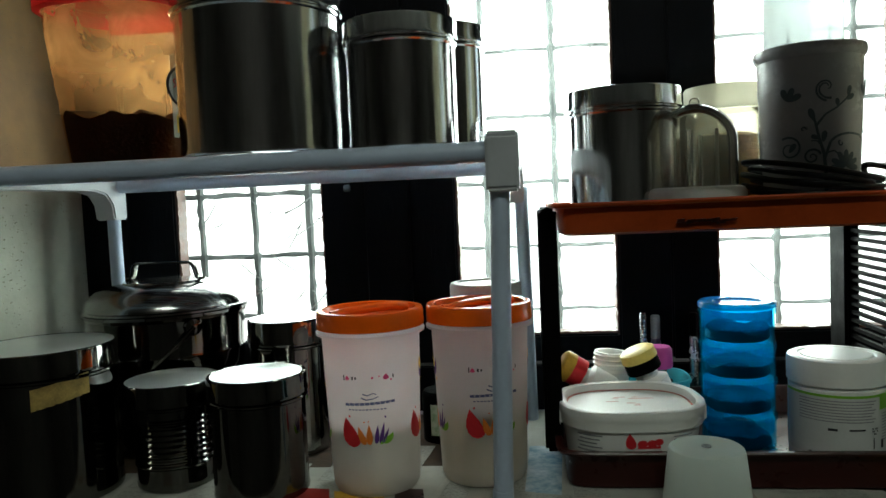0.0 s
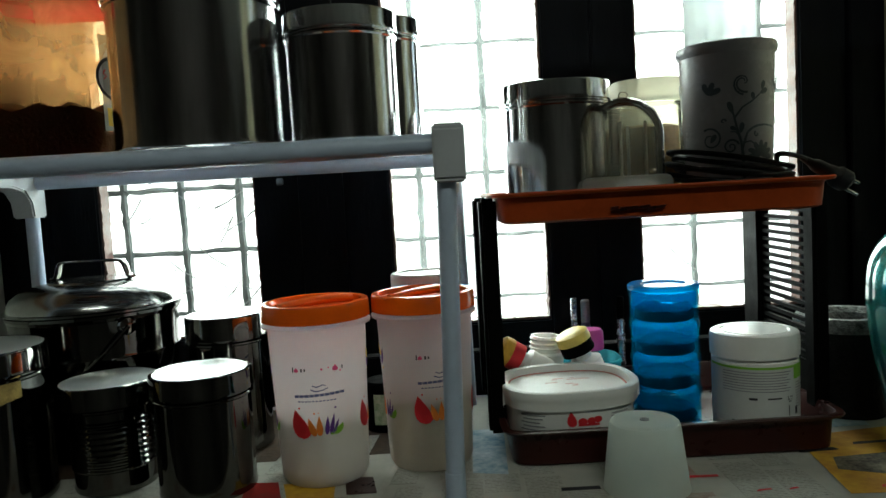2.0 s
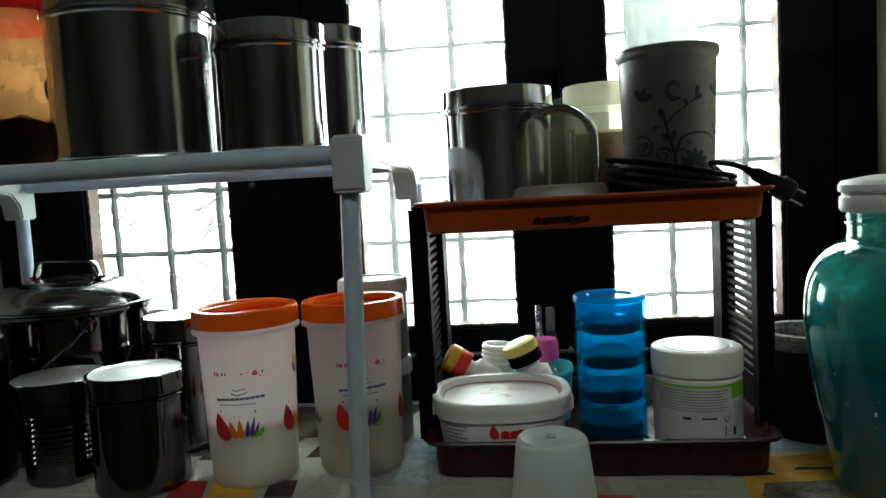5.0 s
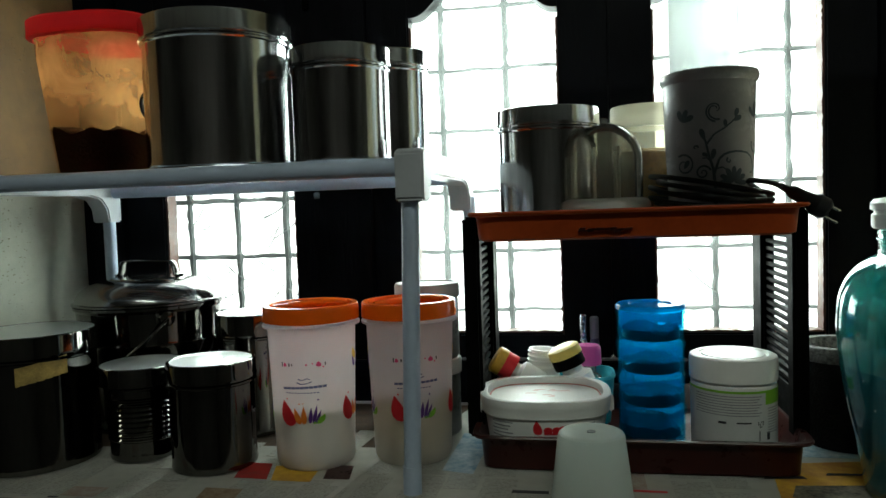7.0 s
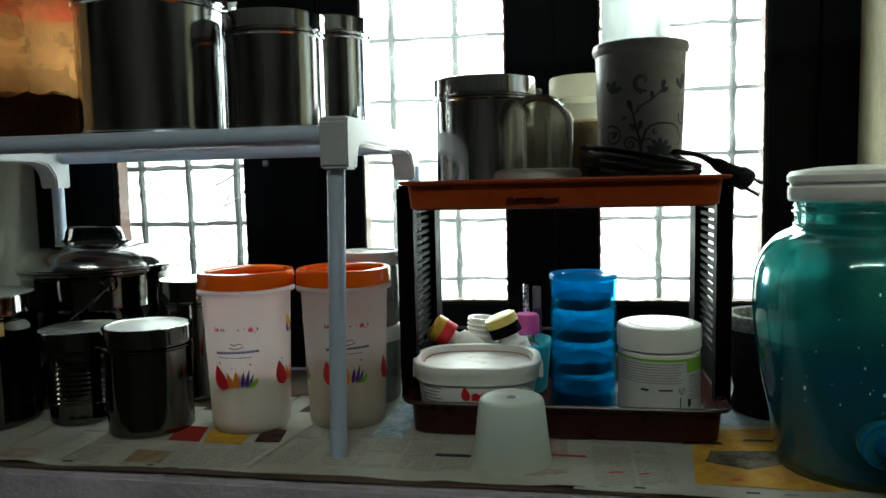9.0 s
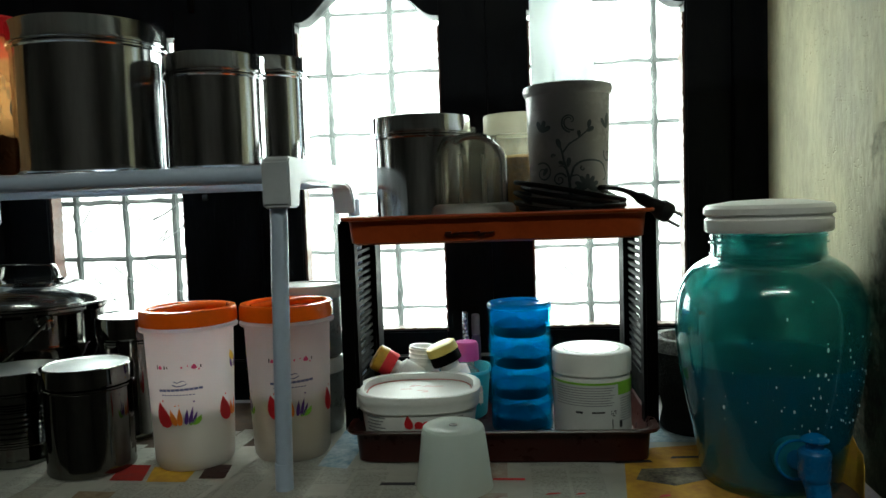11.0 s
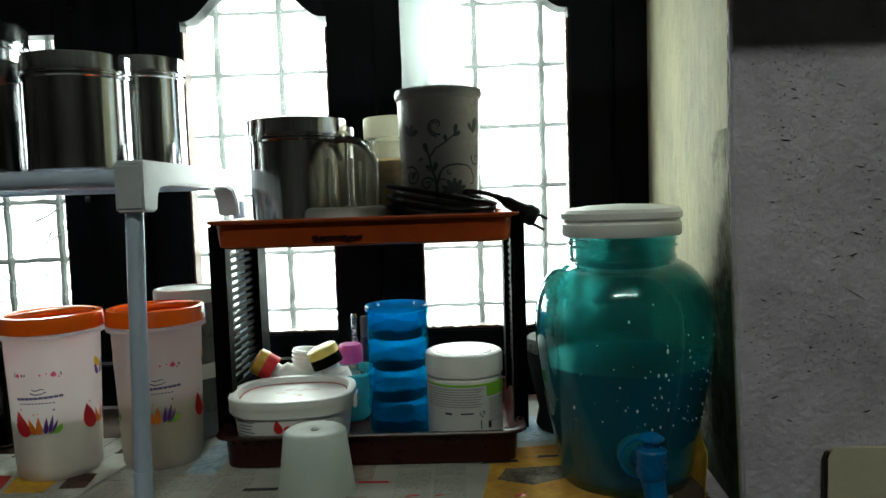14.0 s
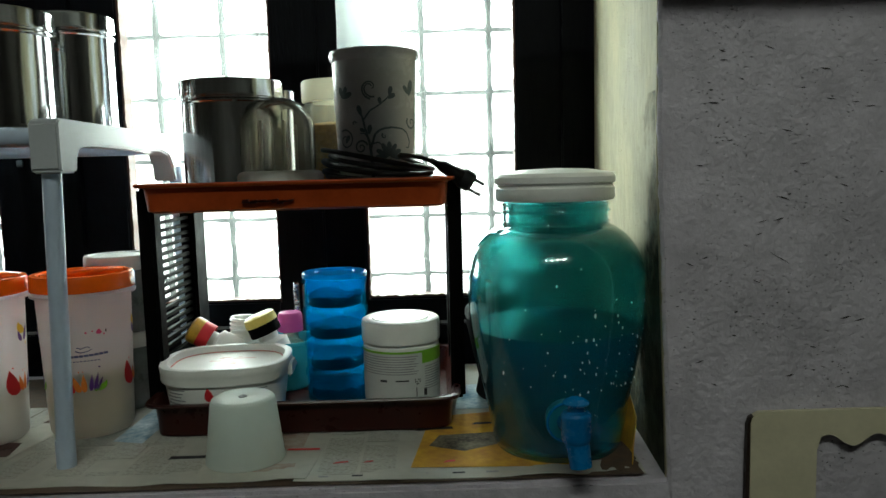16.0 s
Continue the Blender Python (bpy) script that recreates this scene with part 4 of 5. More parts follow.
part("lid", oval([(0.001, 0.194), (0.008, 0.196), (0.008, 0.219), (0.004, 0.223), (-0.01, 0.223), (-0.012, 0.220), (-0.0828, 0.220)], (0.088, 0.083), 64, 3.0), RED_LID, cj)
part("label_strip", decal([rect(-0.019, 0.019, 0.034, 0.150, 6)], lambda z: 0.0840, -12), LABEL_CLEAR, cj, "pale paper label strip")
part("label_foot", decal([rect(-0.014, 0.014, 0.040, 0.062, 4)], lambda z: 0.0843, -12), INK_YELLOW, cj, "yellow green printed panel")
part("round_label", decal([dot(0.0, 0.098, 0.026)], lambda z: 0.0841, -12), TUB_WHITE, cj, "round white sticker")
part("label_mark", decal(stroke([(-0.012, 0.108), (-0.016, 0.104), (-0.011, 0.100), (-0.016, 0.096)], 0.002) + [rect(-0.006, -0.004, 0.096, 0.108, 1), rect(0.001, 0.003, 0.096, 0.108, 1), rect(0.008, 0.012, 0.100, 0.104, 1)], lambda z: 0.0844, -12), INK_RED, cj, "small red marks")
part("label_ring", decal([[(0.027 * math.cos(a), 0.098 + 0.027 * math.sin(a)), (0.027 * math.cos(b), 0.098 + 0.027 * math.sin(b)), (0.023 * math.cos(b), 0.098 + 0.023 * math.sin(b)), (0.023 * math.cos(a), 0.098 + 0.023 * math.sin(a))] for a, b in ((2 * math.pi * i / 20, 2 * math.pi * (i + 1) / 20) for i in range(20))], lambda z: 0.0846, -12), INK_BLACK, cj, "dark printed ring")


# ---- orange-lidded storage jars ----
def jar_radius(z):
    return 0.0525 + 0.0068 * min(1, max(0, z / 0.19))


def storage_jar(place, azimuth, content, level, label):
    j = thing("storage_jar", place, label, "jar", 0, "orange-lidded storage jars")
    prof = [(0, 0.001), (0.042, 0.0005), (0.049, 0.002), (0.0525, 0.008)] + [(jar_radius(0.02 + 0.17 * k / 8), 0.02 + 0.17 * k / 8) for k in range(9)]
    prof += [(0.0655, 0.1895), (0.0658, 0.1925), (0.0600, 0.195), (0.0585, 0.2), (0.0573, 0.2), (0.0578, 0.19), (0.0510, 0.02), (0.044, 0.004), (0, 0.0035)]
    part("body", lathe(prof, 72), MILKY, j, "milky plastic body")
    part("contents", lathe([(0, 0.005), (0.044, 0.005), (jar_radius(0.02) - 0.0025, 0.02), (jar_radius(level) - 0.0025, level), (0.03, level + 0.004), (0, level + 0.006)], 48), content, j, "pale contents")
    lid = [(0.0610, 0.196), (0.0652, 0.197), (0.0648, 0.214), (0.0635, 0.2175), (0.0590, 0.2185), (0.0560, 0.2175), (0.0545, 0.2115), (0.047, 0.2095), (0, 0.2095)]
    lp = part("lid", lathe(lid, 72), ORANGE, j, "orange screw lid with a grip bar")
    part("grip", tube(smooth_path([(-0.050, -0.014, 0.2135), (-0.022, -0.009, 0.2165), (0.022, 0.009, 0.2165), (0.050, 0.014, 0.2135)], 5), 0.0075, 12, flat=0.75), ORANGE, lp, at=pose(0, 0, 0, 0, 0, 25))
    for k in range(4):
        az = azimuth + 90 * k
        show = [("petal", INK_RED, [drop(-0.022, 0.063, 0.019, 0.035, -0.26), drop(-0.0165, 0.066, 0.010, 0.021, -0.5), dot(-0.0255, 0.0995, 0.0013), dot(-0.0285, 0.094, 0.0009)]),
                ("petal", INK_ORANGE, [drop(-0.0085, 0.066, 0.008, 0.022, -0.3), drop(-0.0025, 0.066, 0.007, 0.024, 0.0), dot(-0.008, 0.093, 0.0010), dot(-0.003, 0.0935, 0.0008)]),
                ("petal", INK_PURPLE, [drop(0.0055, 0.067, 0.005, 0.022, 0.1), drop(0.0100, 0.067, 0.0045, 0.025, 0.22), drop(0.0135, 0.067, 0.004, 0.018, 0.4), dot(0.017, 0.098, 0.0013)]),
                ("petal", INK_GREEN, [drop(0.0165, 0.066, 0.009, 0.013, 0.7), drop(0.011, 0.066, 0.006, 0.010, 0.8)])]
        for nm, ink, shapes in show:
            part("printed_" + nm, decal(shapes, jar_radius, az), ink, j)
        if k % 2 == 0:
            bars = [rect(-0.030 + 0.0060 * i, -0.0246 + 0.0060 * i, 0.1120 + 0.0002 * i, 0.1152 + 0.0002 * i) for i in range(10)]
            fine_row = [rect(-0.026 + 0.0042 * i, -0.0232 + 0.0042 * i, 0.1068, 0.1082, 1) for i in range(11)]
            part("printed_bar", decal(bars, jar_radius, az), INK_BLUE, j, "row of navy marks")
            part("printed_line", decal(fine_row, jar_radius, az), INK_BLUE, j)
            part("printed_swirl", decal(stroke([(-0.010, 0.1215), (-0.004, 0.119), (0.004, 0.120), (0.010, 0.1225)], 0.0016) + stroke([(-0.008, 0.126), (-0.003, 0.124), (0.004, 0.1265), (0.008, 0.125)], 0.0014), jar_radius, az), INK_BLUE, j)
            for q in (rect(-0.031, -0.0295, 0.142, 0.148, 1), rect(-0.0205, -0.0185, 0.1425, 0.1465, 1), rect(-0.0165, -0.0148, 0.1430, 0.1460, 1), rect(0.028, 0.0295, 0.1430, 0.1470, 1)):
                part("printed_bar", decal([q], jar_radius, az), INK_BLACK, j)
            for mark in (drop(0.020, 0.1415, 0.0066, 0.0072), drop(-0.026, 0.1420, 0.0050, 0.0055), dot(0.026, 0.141, 0.0012), dot(0.012, 0.146, 0.0010), dot(0.004, 0.1445, 0.0014)):
                part("printed_heart", decal([mark], jar_radius, az), INK_PINK, j)
        else:
            part("printed_petal", decal([drop(0.0, 0.132, 0.008, 0.022, 0.3), drop(-0.008, 0.132, 0.007, 0.016, -0.4)], jar_radius, az), INK_PURPLE, j)
            part("printed_petal", decal([drop(-0.004, 0.142, 0.014, 0.016, -0.6), dot(0.004, 0.128, 0.002)], jar_radius, az), INK_YELLOW, j)
    return j


storage_jar((-0.180, 0.866, LEDGE), -82, POWDER, 0.078, "milky plastic jar with orange lid, half full of flour")
storage_jar((-0.050, 0.897, LEDGE), -70, GRAIN, 0.090, "milky plastic jar with orange lid and pale grain")

# stacked grey jars behind
for k, hgt in ((0, 0.115), (1, 0.114)):
    g = thing("stacked_jar", (-0.048, 1.012, LEDGE + 0.1152 * k), "grey plastic jar with a white lid, stacked in a pair", "jar", 0, "stacked jars")
    part("body", lathe([(0, 0), (0.044, 0), (0.047, 0.004), (0.047, 0.088), (0.045, 0.092), (0, 0.092)], 48), mat("smoky_plastic", (0.20, 0.21, 0.20), 0.3, vary=0.2, scale=30), g)
    part("lid", lathe([(0.046, 0.0925), (0.0495, 0.093), (0.0495, hgt - 0.003), (0.0475, hgt), (0.043, hgt), (0.042, hgt - 0.002), (0, hgt - 0.002)], 48), TUB_WHITE, g)

gt = thing("small_tin", (-0.118, 1.040, LEDGE), "small dark tin with a green and white label", "tin")
part("body", lathe([(0, 0), (0.029, 0), (0.030, 0.002), (0.030, 0.066), (0.0285, 0.070), (0.027, 0.072), (0, 0.073)], 36), BLACK, gt)
part("label_paper", decal([rect(-0.022, 0.022, 0.012, 0.056, 8)], lambda z: 0.030, -78), mat("green_label", (0.16, 0.30, 0.14), 0.5, color2=(0.62, 0.66, 0.55), scale=110), gt, "green and white printed label")

# ---- brown two-tier rack ----
tier = thing("two_tier_rack", (0, 0, 0), "brown plastic two-tier rack with black slotted sides", "organiser rack")
CX = 0.2475


def tray(name, z0, z1, floor, material, half):
    prof = [(-half[1], z0), (-0.016, z0), (-0.010, z0 + 0.003), (-0.0075, z1 - 0.009), (-0.0065, z1 - 0.006), (0.0015, z1 - 0.0048), (0.0030, z1 - 0.002), (0.0018, z1), (-0.005, z1 - 0.0005), (-0.008, z1 - 0.006), (-0.014, floor + 0.003), (-0.020, floor), (-half[1], floor)]
    t = part(name, oval(prof, half, 128, 16), material, tier)
    t.matrix_basis = Matrix.Translation((CX, 1.133 - half[1], 0))
    return t


up = tray("upper_tray", 1.181, 1.2195, 1.199, TERRA, (0.2060, 0.143))
RM = random.Random(6)
for i in range(11):
    mx, mz, ml = -0.062 + 0.0055 * i, 1.1935 + RM.uniform(-0.0015, 0.0015), RM.uniform(0.0012, 0.0030)
    lean = RM.uniform(-0.002, 0.003)
    part("dark_mark", prism([(mx - 0.0044, mz - ml), (mx + 0.0040, mz - ml * 0.8), (mx + 0.0046 + lean, mz + ml), (mx - 0.0036 + lean, mz + ml * 0.7)], "y", -0.1395, -0.1330), TERRA_DARK, up, "dark smudged print")
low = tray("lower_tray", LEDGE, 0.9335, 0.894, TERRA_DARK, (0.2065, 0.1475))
for x0, x1 in ((0.0265, 0.0490), (0.4450, 0.4645)):
    side = part("side_frame", box(x0, x1, 0.900, 0.930, 0.912, 1.214, 0.004), BLACK, tier)
    part("rear_post", box(x0, x1, 1.066, 1.122, 0.918, 1.214, 0.004), BLACK, side)
    part("crossbar", box(x0 + 0.008, x1 - 0.008, 0.926, 1.070, 0.912, 0.975, 0.003), BLACK, side)
    xm = (x0 + x1) / 2
    for k in range(18):
        z = 0.982 + 0.0112 * k
        part("slat", prism([(0.928, z), (1.068, z + 0.001), (1.068, z + 0.0058), (0.928, z + 0.0048)], "x", xm - 0.003, xm + 0.003), BLACK, side)

# ---- things on the upper tray ----
UP = 1.1995
canister((0.141, 0.985, UP), 0.0715, 0.161, 0.023, "wide stainless steel canister with flat lid on the brown rack", top=STEEL)
canister((0.166, 1.113, UP), 0.0430, 0.160, 0.020, "narrow steel canister behind the wide one", top=STEEL)

dome = thing("blender_jar", (0.2185, 0.924, UP), "clear plastic blender jar standing upside down", "blender jar")
R = 0.0485
out = [(R, 0.022), (R, 0.085)] + [(R * math.cos(radians(a)), 0.085 + R * 0.98 * math.sin(radians(a))) for a in range(9, 90, 9)] + [(0, 0.085 + R * 0.98)]
dm = part("jar", lathe(out + [(0, 0.083 + R * 0.98)] + [((R - 0.002) * math.cos(radians(a)), 0.083 + R * 0.98 * math.sin(radians(a))) for a in range(81, 0, -9)] + [(R - 0.002, 0.022)], 64), DOME, dome)
part("knob", lathe([(0.006, 0.130), (0.006, 0.136), (0.004, 0.139), (0, 0.140)], 20), DOME, dm)
for z in (0.040, 0.062):
    part("moulded_line", lathe([(R + 0.0002, z - 0.0008), (R + 0.0009, z), (R + 0.0002, z + 0.0008)], 64), DOME, dm)
for a in (250, 290, 70, 110):
    part("inner_rib", tube([(0.0445 * math.cos(radians(a)), 0.0445 * math.sin(radians(a)), z) for z in (0.030, 0.06, 0.098)], 0.0022, 6), RIB, dm)
part("collar", lathe([(R - 0.004, 0.0), (0.056, 0.0), (0.058, 0.003), (0.058, 0.026), (0.055, 0.031), (R + 0.001, 0.033), (R - 0.004, 0.033), (R - 0.004, 0.0)], 64), WHITE_PLASTIC, dome, "white plastic collar")

gj = thing("glass_jar", (0.285, 1.045, UP), "clear jar of oat flakes with a cream lid", "jar")
part("body", lathe([(0, 0.0), (0.050, 0.0), (0.0525, 0.004), (0.0525, 0.126), (0.048, 0.134), (0.046, 0.134), (0.0505, 0.125), (0.0505, 0.005), (0, 0.003)], 56), CLEAR, gj)
part("flakes", lathe([(0, 0.004), (0.0495, 0.006), (0.0495, 0.099), (0.03, 0.104), (0, 0.102)], 48), OATS, gj, "brown oat flakes")
part("lid", lathe([(0.047, 0.1345), (0.0535, 0.135), (0.054, 0.163), (0.0520, 0.166), (0.046, 0.166), (0.045, 0.164), (0, 0.164)], 56), CREAM_LID, gj)

base = thing("mixer_plate", (0.353, 0.927, UP), "flat silver plate under the ceramic pot", "plate")
part("plate", lathe([(0, 0), (0.052, 0), (0.060, 0.005), (0.063, 0.010), (0.061, 0.0105), (0.056, 0.006), (0, 0.006)], 56), STEEL, base)


def pot_radius(z):
    return 0.0515 + 0.006 * min(1, max(0, z / 0.17))


pot = thing("ceramic_pot", (0.3515, 0.927, UP + 0.0062), "white ceramic pot with a grey floral print", "utensil pot")
part("body", lathe([(0, 0), (0.044, 0), (0.050, 0.004), (0.0515, 0.012), (0.0553, 0.10), (0.0573, 0.168), (0.0603, 0.172), (0.0613, 0.177), (0.0600, 0.182), (0.0560, 0.183), (0.0545, 0.178), (0.050, 0.015), (0, 0.012)], 72), POT, pot)


def spiral(cx, cz, r, turns, start, sgn=1):
    return [(cx + r * (1 - k / 22) * math.cos(start + sgn * 2 * math.pi * turns * k / 20), cz + r * (1 - k / 22) * math.sin(start + sgn * 2 * math.pi * turns * k / 20)) for k in range(21)]


def leaf(s, z, l, w, ang):
    o = []
    for i in range(12):
        a = 2 * math.pi * i / 12
        u, v = (1 - math.cos(a)) * l / 2, math.sin(a) * w / 2 * (1 - 0.3 * math.cos(a))
        o.append((s + u * math.cos(ang) - v * math.sin(ang), z + u * math.sin(ang) + v * math.cos(ang)))
    return o


vine = stroke([(-0.006, 0.010), (-0.007, 0.039), (-0.009, 0.058), (-0.0145, 0.077), (-0.018, 0.0926), (-0.021, 0.101)], 0.0042)
vine += stroke([(-0.0165, 0.089), (-0.008, 0.1005), (0.005, 0.108), (0.015, 0.116), (0.020, 0.122)], 0.0026)
vine += stroke([(-0.008, 0.052), (-0.002, 0.0705), (0.004, 0.0755), (0.011, 0.078), (0.020, 0.079), (0.028, 0.0785), (0.037, 0.077), (0.044, 0.072), (0.049, 0.061), (0.047, 0.053), (0.042, 0.053)], 0.0032)
vine += stroke([(-0.0075, 0.058), (0.002, 0.060), (0.007, 0.056)], 0.0022) + stroke([(-0.011, 0.066), (-0.016, 0.072), (-0.022, 0.072)], 0.0020)
for s in (spiral(-0.021, 0.054, 0.0095, 1.6, 0.3), spiral(-0.006, 0.130, 0.0145, 0.9, -1.6, -1), spiral(-0.006, 0.1305, 0.0130, 0.7, -1.2, -1), spiral(-0.045, 0.064, 0.0145, 1.5, 2.2, -1), spiral(-0.030, 0.085, 0.0034, 0.9, 0), spiral(0.010, 0.068, 0.0036, 1.0, 2), spiral(0.054, 0.086, 0.010, 1.3, 2.6)):
    vine += stroke(s, 0.0026)
leaves = [leaf(0.016, 0.042, 0.019, 0.0065, a) for a in (-0.1, 0.45, 1.0, 1.55, 2.1, 2.7, 3.2)] + [leaf(-0.047, 0.118, 0.016, 0.007, a) for a in (0.4, 1.2, 2.0)] + [leaf(-0.019, 0.094, 0.015, 0.0065, 1.9), leaf(-0.010, 0.070, 0.013, 0.006, 1.4), leaf(-0.014, 0.074, 0.009, 0.005, 2.7), leaf(0.016, 0.116, 0.012, 0.006, 0.5), leaf(0.018, 0.120, 0.012, 0.006, 1.3), leaf(0.006, 0.108, 0.010, 0.005, 1.7), leaf(-0.045, 0.060, 0.012, 0.006, 1.0), leaf(0.049, 0.120, 0.022, 0.009, 1.3), leaf(0.048, 0.122, 0.014, 0.006, 2.2)]
for az in (-86, 94):
    part("vine_print", decal(vine, pot_radius, az, 0.0026), INK_GREY, pot, "grey swirling vine print")
    for lf in leaves:
        part("leaf_print", decal([lf], pot_radius, az, 0.0026), INK_GREY, pot)
for s, t, lean in ((-0.012, 0.02, -0.005), (0.016, -0.01, 0.004)):
    part("wire_tip", tube([(s, t, 0.02), (s + lean * 0.5, t, 0.12), (s + lean, t, 0.214)], 0.0015, 6), INK_SOFT, pot, "thin wire end above the rim")

# rolled clear plastic sheet standing in the pot
rb = bmesh.new()
roll_rows = []
for k in range(23):
    z = 0.018 + 0.020 * k
    ring = []
    for u in range(45):
        a = radians(60 + 300 * u / 44)
        rr = 0.0455 + 0.0012 * math.sin(3 * a + z * 9) + 0.0015 * noise.noise(Vector((math.cos(a) * 3, math.sin(a) * 3, z * 22))) - 0.004 * u / 44
        ring.append(rb.verts.new((-0.006 + rr * math.cos(a), rr * math.sin(a), z + (0.012 * noise.noise(Vector((a * 2, 0, 0))) if k == 22 else 0))))
    roll_rows.append(ring)
for a, b in zip(roll_rows, roll_rows[1:]):
    for u in range(44):
        rb.faces.new((a[u], a[u + 1], b[u + 1], b[u]))
bmesh.ops.recalc_face_normals(rb, faces=rb.faces)
bmesh.ops.solidify(rb, geom=rb.faces[:], thickness=0.0005)
single("plastic_roll", rb, SHEET, "tall rolled sheet of clear plastic standing in the ceramic pot", "plastic roll", at=pose(0.3515, 0.927, UP + 0.0062))

# coiled black lead with its plug
lead = thing("power_lead", (0, 0, 0), "coiled black power lead with a two-pin plug", "power cable")
coil = []
RC = random.Random(3)
for k in range(96):
    a, n = 2 * math.pi * k / 16 + 0.6, k // 16
    rr = 0.0685 + 0.0040 * math.sin(k * 0.9 + n) + RC.uniform(-0.001, 0.001) + 0.0025 * (n % 2)
    left = (1 - math.cos(a)) / 2
    high = 1.2165 + 0.0028 * n + left * (0.008 + 0.0042 * n)
    sag = max(0, -math.sin(a)) * (0.004, 0.011, 0.002, 0.013, 0.006, 0.001)[n] * (0.4 + 0.6 * left)
    coil.append((0.3515 + rr * math.cos(a), 0.927 + rr * math.sin(a), max(1.2145, high - sag)))
coil += [(0.385, 0.862, 1.247), (0.405, 0.868, 1.246), (0.420, 0.874, 1.242), (0.430, 0.881, 1.237)]
part("cable", tube(smooth_path(coil, 4), 0.0033, 8), RUBBER, lead)
plug = part("plug", tube([(0.424, 0.8795, 1.2415), (0.434, 0.881, 1.2355), (0.440, 0.882, 1.2325), (0.450, 0.882, 1.2265), (0.462, 0.882, 1.219), (0.4655, 0.882, 1.217), (0.476, 0.882, 1.2105), (0.479, 0.882, 1.2085)], [0.0045, 0.006, 0.0100, 0.0105, 0.0135, 0.0170, 0.0170, 0.0140], 14, flat=0.8), RUBBER, lead, "moulded black plug")
for d in (-0.007, 0.007):
    part("pin", tube([(0.476 + d * 0.4, 0.882 + d * 0.4, 1.209 + d), (0.492 + d * 0.4, 0.882 + d * 0.4, 1.200 + d)], 0.0021, 8), STEEL, plug, "metal pin")

# ---- things on the lower tray ----
LOW = 0.8945
tub = thing("ice_cream_tub", (0.1310, 0.925, LOW), "white oval ice cream tub with red print", "tub", 4)
part("body", oval([(-0.0745, 0.0), (-0.013, 0.0), (-0.009, 0.003), (-0.002, 0.054), (-0.001, 0.062), (-0.003, 0.062), (-0.0745, 0.058)], (0.084, 0.074), 72, 2.7), TUB_WHITE, tub)
tl = part("lid", oval([(-0.001, 0.0585), (0.0018, 0.0575), (0.0026, 0.060), (0.0020, 0.066), (0.0036, 0.0695), (0.0046, 0.078), (0.0040, 0.0802), (0.0018, 0.0812), (-0.0022, 0.0814), (-0.0058, 0.0805), (-0.0072, 0.0715), (-0.0095, 0.0708), (-0.074, 0.0712)], (0.084, 0.074), 72, 2.7), TUB_WHITE, tub)

for end in (-1, 1):
    part("lid_tab", box(end * 0.0875 - 0.0035, end * 0.0875 + 0.0035, -0.020, 0.020, 0.052, 0.074, 0.003), TUB_WHITE, tl)
part("lid_line", oval([(-0.0080, 0.0722), (-0.0100, 0.0718), (-0.0100, 0.0712), (-0.0080, 0.0716), (-0.0080, 0.0722)], (0.084, 0.074), 72, 2.7), mat("pink_line", (0.55, 0.20, 0.18), 0.5, vary=0.4, scale=70), tl, "thin pink line round the recessed top")

lm = bmesh.new()
RL = random.Random(5)
for q in range(9):
    cx, cy, w = RL.uniform(-0.02, 0.03), RL.uniform(-0.012, 0.03), RL.uniform(0.003, 0.009)
    lm.faces.new([lm.verts.new((cx + u * w, cy + v * 0.0016, 0.0722)) for u, v in ((-1, -1), (1, -1), (0.8, 1), (-0.9, 1))])
part("lid_print", lm, mat("faded_pink_ink", (0.62, 0.36, 0.34), 0.5, vary=0.2), tl, "faded pink printed marks")


def oval_print(shapes, half, power, zoff=0.0, lift=0.0009):
    """Flat print on the front of an oval tub: outlines of (x, z)."""
    bm = bmesh.new()
    for poly in shapes:
        vs = []
        for s, z in poly:
            d = -0.009 + 0.0075 * z / 0.070
            hx, hy = half[0] + d, half[1] + d
            vs.append(bm.verts.new((s, -hy * (1 - min(1, abs(s) / hx) ** power) ** (1 / power) - lift, z * 0.80 + 0.003)))
        bm.faces.new(vs)
    bmesh.ops.triangulate(bm, faces=bm.faces)
    return bm


H = (0.084, 0.074)
red = [drop(-0.011, 0.042, 0.011, 0.025, -0.1), dot(0.0015, 0.0495, 0.0062), dot(0.0125, 0.0500, 0.0060), rect(-0.004, 0.0225, 0.0425, 0.0460, 4), dot(0.0205, 0.0520, 0.0055)]
part("red_mark", oval_print(red, H, 2.7), INK_RED, tub, "bold red printed mark")
part("black_bar", oval_print([rect(-0.004 + 0.0032 * i, -0.0017 + 0.0032 * i, 0.035, 0.0390, 1) for i in range(9)], H, 2.7), INK_BLACK, tub, "row of black marks")
for shapes in ([rect(-0.070 + 0.002 * (i % 2), -0.044 - 0.003 * (i % 3), 0.060 - 0.006 * i, 0.062 - 0.006 * i) for i in range(5)], [rect(0.038, 0.062 - 0.004 * (i % 2), 0.058 - 0.005 * i, 0.060 - 0.005 * i) for i in range(6)]):
    part("small_print", oval_print(shapes, H, 2.7), INK_SOFT, tub, "rows of fine grey marks")
part("yellow_dot", oval_print([dot(0.040, 0.021, 0.008)], H, 2.7), INK_YELLOW, tub, "small yellow patch")

stack = thing("stacking_pots", (0.278, 0.982, LOW), "tower of four blue translucent stacking pots", "stacking containers")
